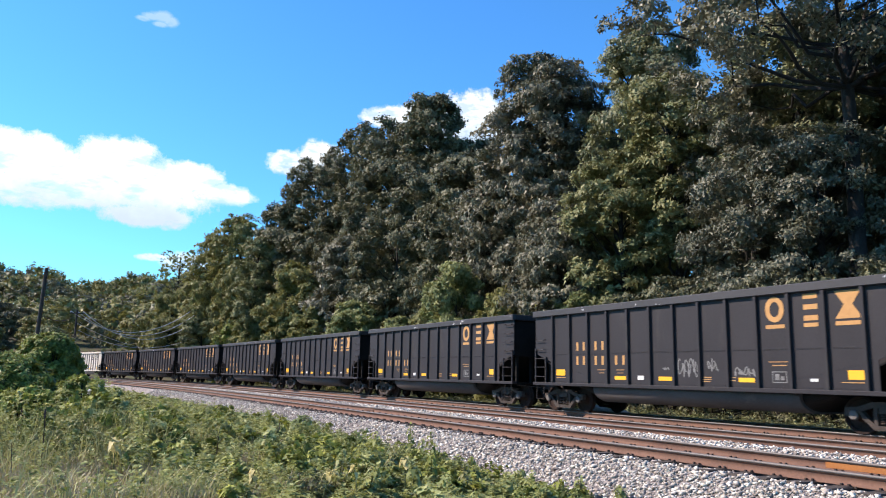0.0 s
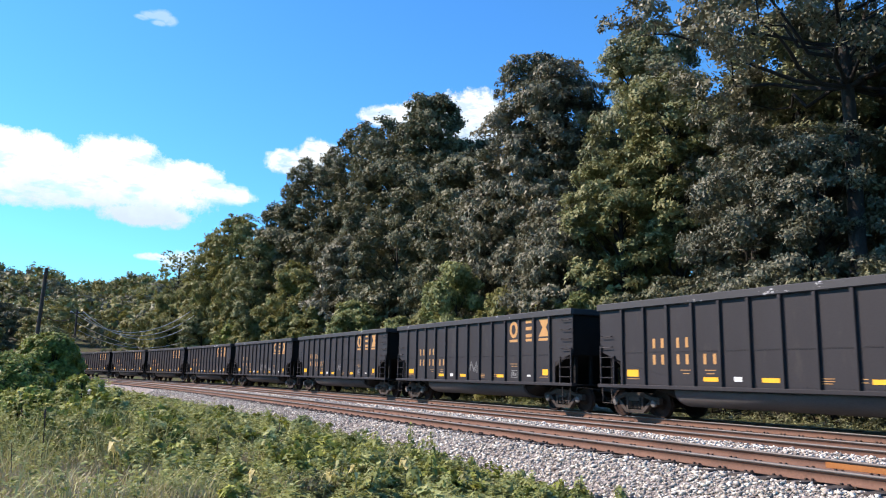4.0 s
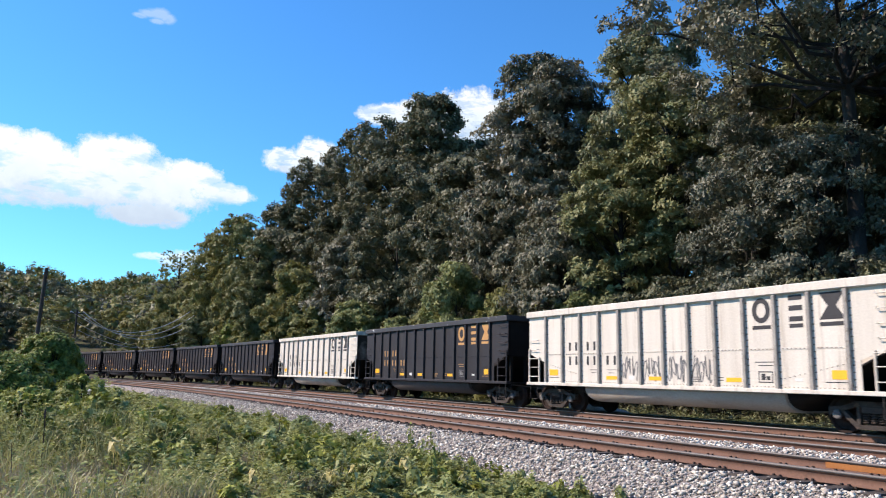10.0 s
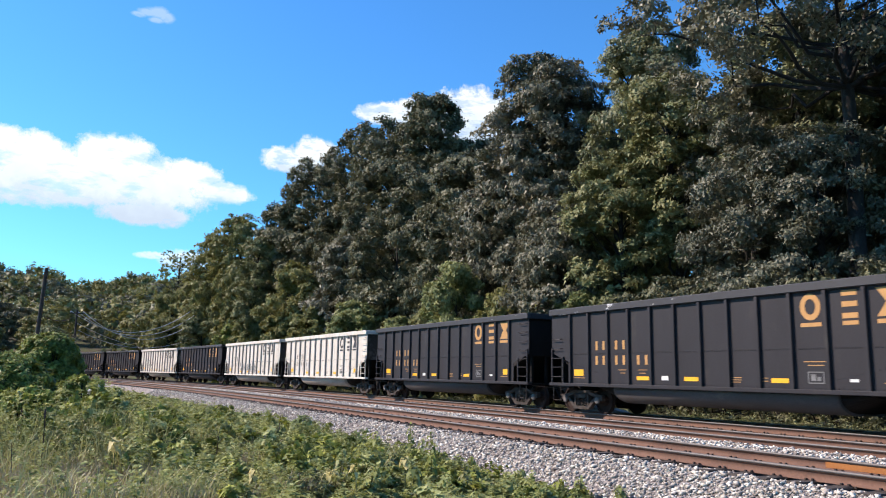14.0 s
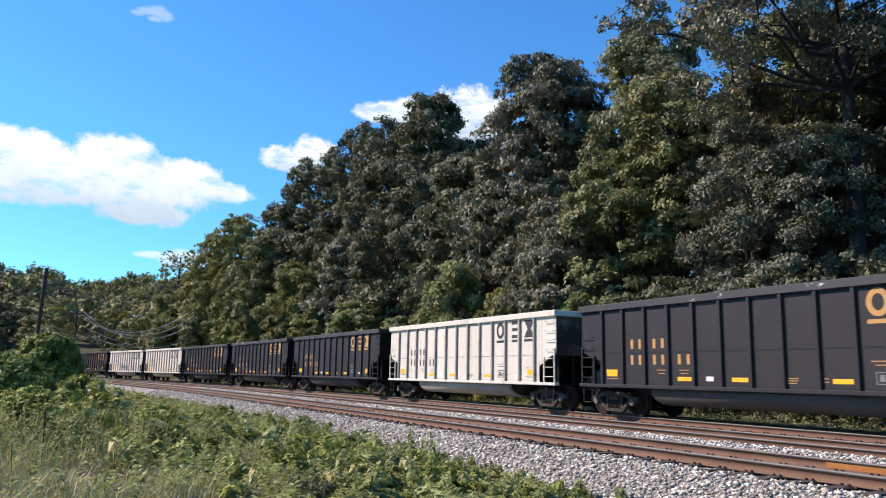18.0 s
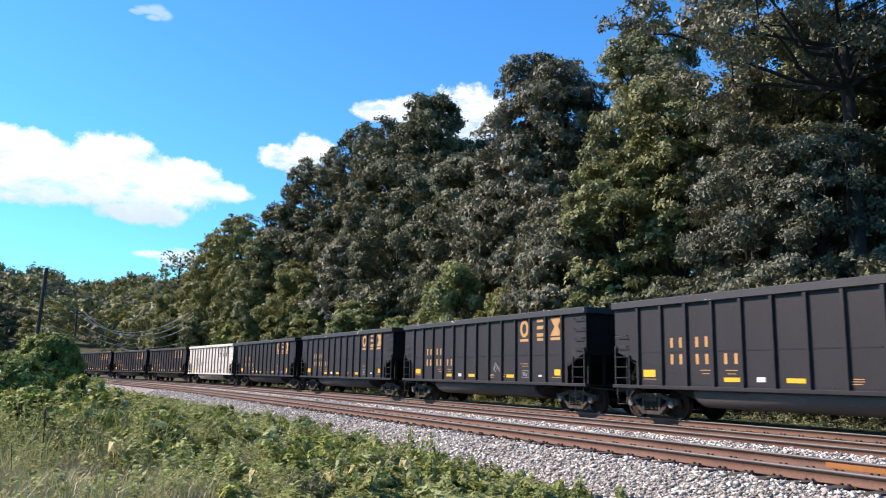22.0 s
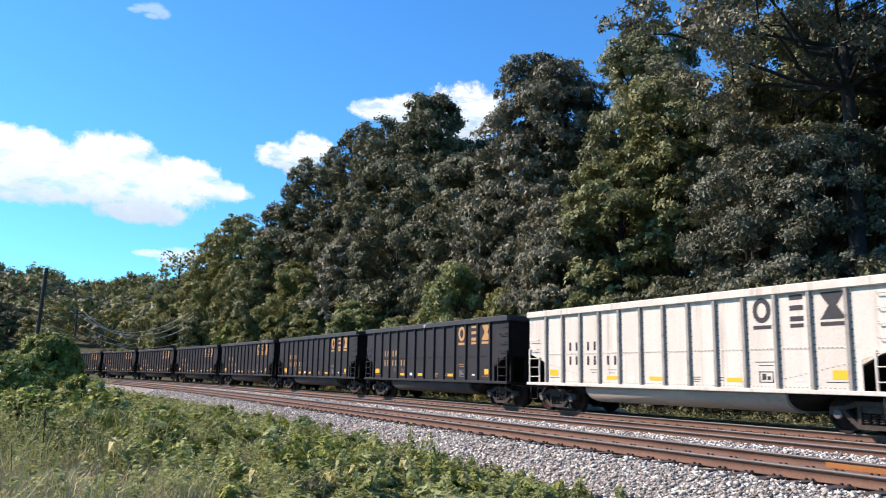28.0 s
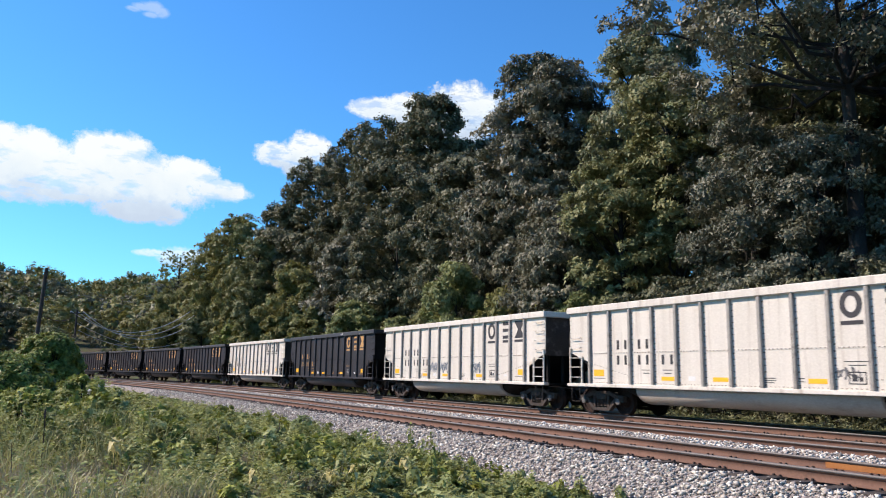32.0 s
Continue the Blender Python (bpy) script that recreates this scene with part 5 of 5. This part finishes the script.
broad_plant("wilted_plant", "plant with pale yellow-green broad leaves", -9.9, 5.0, 0.62, 85, "pale", 9, 0.17, 0.010, 0.8)
broad_plant("wilted_plant", "dead brown plant among green weeds", -10.9, 2.55, 0.36, 83, "rust", 12, 0.12, 0.010, 0.8)


def dry_stalk(x, y, tall, seed, head=False):
    rng = np.random.default_rng(seed)
    z0 = float(ground_z(x, y))
    ob = thing("dry_stalk", "tall thin dark dried stalk standing in the weeds", "plant", Matrix.Translation((x, y, z0)))
    d = rng.normal(size=2) * 0.03
    part("stem", Geo().tube([(0, 0, -0.05), (d[0], d[1], tall * 0.6), (d[0] * 2, d[1] * 2, tall)], [0.010, 0.007, 0.004], 6), M_SEED, ob)
    for k in range(5):
        z = tall * (0.6 + 0.08 * k)
        a = k * 2.2 + seed
        part("twig", Geo().tube([(d[0] * 1.5, d[1] * 1.5, z), (d[0] * 1.5 + 0.07 * math.cos(a), d[1] * 1.5 + 0.07 * math.sin(a), z + 0.09)], [0.004, 0.002], 4), M_SEED, ob)
    if head:
        g = Geo()
        g.lathe([(0.005, tall - 0.14), (0.016, tall - 0.10), (0.018, tall - 0.04), (0.006, tall + 0.02)], 8, "z", (d[0] * 2, d[1] * 2, 0))
        part("seed_head", g, M_SEED, ob)


for k, (x, y, t) in enumerate([(-12.97, 0.57, 1.15), (-12.6, 2.98, 0.85), (-12.2, 0.2, 0.75), (-14.5, 2.2, 0.9), (-16.5, 5.2, 0.8), (-20.5, 6.7, 0.9)]):
    dry_stalk(x, y, t, 90 + k, k == 0)


LEAF["white"] = foliage("white_blossom", (0.70, 0.67, 0.58), (0.88, 0.86, 0.78), 0.3)
bush("flowering_vine", "clump of small white blossom on the vine mound", -19.12, 1.72, 0.22, 0.3, 0.93, "white", 38, 420, 0.04, 12)
MOUNDS = [
    ("low mound of yellow-green vines and brambles", "mound", -20.43, 1.63, 0.91, 1.05, 0.085),
    ("low mound of yellow-green vines", "mound", -17.99, 0.50, 0.73, 0.85, 0.080),
    ("tangle of yellow-green vines over low weeds", "mound", -16.92, 1.53, 0.82, 0.68, 0.080),
    ("dark low bramble clump among the weeds", "vine", -14.92, 2.75, 0.45, 0.24, 0.075),
    ("low tangle of pale green vines", "weed", -15.98, 2.49, 0.54, 0.28, 0.075),
    ("dark green vines low among the weeds", "vine", -14.42, 1.14, 0.54, 0.18, 0.070),
    ("yellow-green vines beside the bush", "mound", -19.49, 0.06, 0.65, 0.72, 0.080),
    ("yellow-green vines low among the weeds", "mound", -18.31, 2.48, 0.61, 0.40, 0.080),
    ("dark tangle of vines in a hollow of the mound", "vine", -15.59, 0.38, 0.35, 0.72, 0.075),
]
for k, (label, leaf, x, y, r, top, size) in enumerate(MOUNDS):
    bush("vine_bush" if leaf != "vine" else "bramble", label, x, y, r, r * 0.95, top, leaf, 140 + k, int(9000 * r), size, 40)
# ---------------------------------------------------------------- poles and cables
def utility_pole(x, y, top_z, lean_x, lean_y, radius, arms, label):
    z0 = float(ground_z(x, y))
    ob = thing("utility_pole", label, "utility pole", Matrix.Translation((x, y, z0)))
    H = top_z - z0
    part("shaft", Geo().tube([(0, 0, -0.3), (lean_x * 0.5, lean_y * 0.5, H * 0.5), (lean_x, lean_y, H)], [radius * 1.25, radius * 1.1, radius], 10), M_POLE, ob)
    if arms:
        part("crossarm", Geo().box(-0.06, 0.06, -0.9, 0.9, H - 0.55, H - 0.42), M_POLE, ob)
        for yy in (-0.75, 0.0, 0.75):
            part("insulator", Geo().lathe([(0.02, H - 0.42), (0.05, H - 0.38), (0.045, H - 0.28), (0.02, H - 0.25)], 8, "z", (0, yy, 0)), M_CHALK, ob)


utility_pole(-62.0, 1.45, 8.34, 0.4, 0.30, 0.125, False, "leaning bare wooden pole above the vine bush")
utility_pole(-111.5, 7.24, 8.9, 0, 0, 0.12, True, "slim utility pole beyond the bend")


def cable(label, a, b, sag, r, material):
    a, b = Vector(a), Vector(b)
    pts = [a.lerp(b, t) - Vector((0, 0, sag * 4 * t * (1 - t))) for t in np.linspace(0, 1, 19)]
    ob = new("overhead_cable", Geo().tube(pts, r, 5).mesh("overhead_cable", material, True))
    tagged(ob, label, "cable", "overhead cables")


for k in range(3):
    cable("pale grey overhead cable sagging between poles", (-111.5, 6.5 + 0.75 * k, 8.7), (-113.4, 22.0 + 0.6 * k, 9.6 - 0.5 * k), 2.9 + 0.2 * k, 0.045, M_WIRE)
cable("thin dark overhead cable", (-61.6, 1.7, 4.9), (-111.5, 7.24, 8.3), 0.6, 0.03, M_POLE)
cable("thin grey overhead cable", (-111.5, 7.24, 6.4), (-113.4, 23.0, 6.0), 2.0, 0.03, M_WIRE)
cable("thin grey overhead cable", (-111.5, 7.24, 7.2), (-118.4, 22.0, 4.0), 1.0, 0.03, M_WIRE)


def marker_post():
    p = along(-28.7, -3.6)
    z0 = -0.75
    ob = thing("marker_post", "short white marker post beside the track", "post", Matrix.Translation((p.x, p.y, z0)))
    part("post", Geo().box(-0.05, 0.05, -0.03, 0.03, -0.1, 0.92, 0.01), M_CHALK, ob)


marker_post()


def concrete_slab():
    """A broken slab dumped beside the line."""
    p = along(-25.9, -3.5)
    ob = thing("concrete_slab", "broken grey concrete slab lying beside the track", "slab", Matrix.Translation((p.x, p.y, -0.62)) @ Matrix.Rotation(heading(-26) + 0.05, 4, "Z"))
    top = [(-1.25, 0.62), (-1.0, 0.70), (-0.55, 0.60), (-0.1, 0.56), (0.35, 0.60), (0.8, 0.52), (1.2, 0.42)]
    low = [(1.1, 0.0), (0.3, -0.05), (-0.4, -0.05), (-0.95, 0.2)]
    part("slab", Geo().slab(top + low, "y", -0.25, 0.2), M_BED_SLAB, ob)


M_BED_SLAB = surface("weathered_concrete", (0.20, 0.185, 0.165), (0.36, 0.335, 0.30), 0.9, 0, 1.2, 20, 0.5, 0.02, (0.10, 0.085, 0.07), (0.55, 0.75))
concrete_slab()


# ---------------------------------------------------------------- clouds, so far off that they only drift
def cloud(name, label, centre, size, blobs, seed, strength, edge, thin=1.0):
    """A far sheet of cloud whose outline comes from overlapping soft lobes broken by noise."""
    k = Nodes(name)
    t = k.t
    v = k.coords()
    mp = t.nodes.new("ShaderNodeMapping")
    mp.inputs["Location"].default_value = (seed * 3.1, seed * 1.7, seed)
    mp.inputs["Scale"].default_value = (size[0] / size[1], 1, 1)
    k.link(v, mp.inputs["Vector"])
    nz = k.noise(mp.outputs[0], 2.6, 12, 0.70)
    nz2 = k.noise(mp.outputs[0], 1.6, 6, 0.6)
    best = None
    for cx, cy, rx, ry in blobs:
        m = t.nodes.new("ShaderNodeMapping")
        m.vector_type = "TEXTURE"
        m.inputs["Location"].default_value = (cx, cy, 0)
        m.inputs["Scale"].default_value = (rx, ry, 1)
        k.link(v, m.inputs["Vector"])
        ln = t.nodes.new("ShaderNodeVectorMath")
        ln.operation = "LENGTH"
        k.link(m.outputs[0], ln.inputs[0])
        if best is None:
            best = ln.outputs["Value"]
        else:
            mn = t.nodes.new("ShaderNodeMath")
            mn.operation = "SMOOTH_MIN"
            mn.inputs[2].default_value = 0.25
            k.link(best, mn.inputs[0])
            k.link(ln.outputs["Value"], mn.inputs[1])
            best = mn.outputs[0]
    ad = t.nodes.new("ShaderNodeMath")
    ad.operation = "MULTIPLY_ADD"
    k.link(nz, ad.inputs[0])
    ad.inputs[1].default_value = -1.5
    k.link(best, ad.inputs[2])
    alpha = k.ramp(ad.outputs[0], [(0.0, (thin,) * 3), (0.13, (thin,) * 3), (0.13 + edge, (0, 0, 0))])
    alpha = k.mix(alpha, k.ramp(k.noise(mp.outputs[0], 1.9, 8, 0.6, (0.6, 1.6, 1)), [(0.38, (0.6,) * 3), (0.48, (1, 1, 1))]), 1.0, "MULTIPLY")
    sep = t.nodes.new("ShaderNodeSeparateXYZ")
    k.link(v, sep.inputs[0])
    sh = t.nodes.new("ShaderNodeMath")
    sh.operation = "MULTIPLY_ADD"
    k.link(nz2, sh.inputs[0])
    sh.inputs[1].default_value = 1.15
    k.link(sep.outputs["Y"], sh.inputs[2])
    # sunlit tops and blue-grey shaded base are painted in, by height and noise
    col = k.ramp(sh.outputs[0], [(0.0, (0.62, 0.82, 0.98)), (0.30, (0.70, 0.92, 1.06)), (0.48, (0.86, 1.06, 1.12)), (1.0, (1.0, 1.16, 1.14))])
    # the sheet glows by itself in place of sunlight
    em = k.n("ShaderNodeEmission", Strength=strength)
    k.link(col, em.inputs["Color"])
    tp = t.nodes.new("ShaderNodeBsdfTransparent")
    mx = t.nodes.new("ShaderNodeMixShader")
    k.link(alpha, mx.inputs[0])
    k.link(tp.outputs[0], mx.inputs[1])
    k.link(em.outputs[0], mx.inputs[2])
    k.link(mx.outputs[0], k.out.inputs["Surface"])
    w, h = size
    me = raw_mesh(name, [(-1, -1, 0), (1, -1, 0), (1, 1, 0), (-1, 1, 0)], [(0, 1, 2, 3)], k.mat)
    me.transform(Matrix.Diagonal((1.6, 1.8, 1, 1)))
    ob = new("cloud", me)
    ob.scale = (w, h, 1)
    tagged(ob, label, "cloud", kind="structure")
    return ob, centre


def lobes(cx, cy, w, h, rows):
    return [((x - cx) / w, (cy - y) / h, rx / w, ry / h) for x, y, rx, ry in rows]


FAR = 2.2135                                  # metres of sky for one unit of the cloud plans below
CLOUDS = [
    (cloud("big_cloud", "large white cumulus cloud with a pale blue-grey base", ((-2914, 294, 652), (-2913, 274, 666)), (260 * FAR, 95 * FAR),
           lobes(215, 330, 260, 95, [(205, 284, 54, 32), (60, 296, 80, 32), (200, 326, 165, 40), (385, 325, 42, 17), (105, 352, 92, 22), (255, 374, 70, 18), (325, 302, 48, 22)]), 1.0, 0.64, 0.36)),
    (cloud("middle_cloud", "white cloud rising behind the treetops", ((-2478, 1386, 971), (-2492, 1338, 1000)), (120 * FAR, 60 * FAR),
           lobes(790, 215, 120, 60, [(838, 212, 68, 42), (745, 212, 52, 26), (690, 210, 42, 18), (850, 235, 40, 34), (790, 265, 60, 40)]), 2.3, 0.64, 0.36)),
    (cloud("middle_cloud_part", "small white cloud beside the treetops", ((-2751, 898, 791), (-2758, 850, 819)), (70 * FAR, 45 * FAR),
           lobes(530, 290, 70, 45, [(565, 275, 34, 24), (508, 290, 30, 18), (552, 305, 26, 22)]), 3.7, 0.64, 0.40)),
    (cloud("wisp", "thin wisp of white cloud high in the sky", ((-2723, 357, 1208), (-2717, 322, 1232)), (60 * FAR, 50 * FAR),
           lobes(285, 45, 60, 50, [(258, 39, 8, 3), (271, 34, 11, 4), (286, 31, 12, 6), (300, 37, 8, 6), (284, 44, 8, 3)]), 5.1, 0.62, 1.8, 0.36)),
    (cloud("low_cloud", "thin white cloud above the far hills", ((-2934, 482, 404), (-2933, 472, 420)), (70 * FAR, 30 * FAR),
           lobes(300, 462, 70, 30, [(325, 466, 34, 14), (275, 460, 22, 5)]), 6.4, 0.68, 0.6, 0.7)),
]
# ---------------------------------------------------------------- what moves
RUN_T = (0, 3, 6, 10, 15, 20, 25, 29, 32)
RUN_D = (-1.419, -0.129, 1.103, 1.132, 0.224, -0.084, -0.436, -0.433, 0.042)


def smooth_run(t):
    return sum(float(np.interp(min(max(t + d, 0), 32), RUN_T, RUN_D)) for d in (-1.2, -0.6, 0, 0.6, 1.2)) / 5


def place_of_train(t):
    """Metres along the line of the reference wagon's middle at t seconds."""
    slip = float(np.interp(t, (0, 1, 2, 3, 6, 20, 22, 23, 25), (0, 0.10, 0.25, 0.20, 0, 0, -0.12, -0.13, 0)))
    return -50.722 - 11.6015 * (t - 10) + smooth_run(t) + slip


def motions():
    times = [i * 0.5 for i in range(65)]
    for i, car in CARS.items():
        rows = []
        for t in times:
            s = place_of_train(t) + i * PITCH
            a, b = along(s - 6.17), along(s + 6.17)
            mid = (a + b) / 2
            rows.append((t, Matrix.Translation(mid) @ Matrix.Rotation(math.atan2(b.y - a.y, b.x - a.x), 4, "Z")))
        walk(car, rows)
    n = int(SECONDS * 15)
    turn = [(place_of_train(0) - place_of_train(k / 15)) / 0.457 for k in range(n + 1)]
    for w in WHEELS:
        spot = w.matrix_basis.translation.copy()
        walk(w, [(k / 15, Matrix.Translation(spot) @ Matrix.Rotation(-turn[k], 4, "Y")) for k in range(n + 1)])

    for ob, (a, b) in CLOUDS:
        walk(ob, [(t, Matrix.Translation(p) @ look(EYE, p).to_quaternion().to_matrix().to_4x4()) for t, p in ((0.0, Vector(a)), (SECONDS, Vector(b)))])


motions()
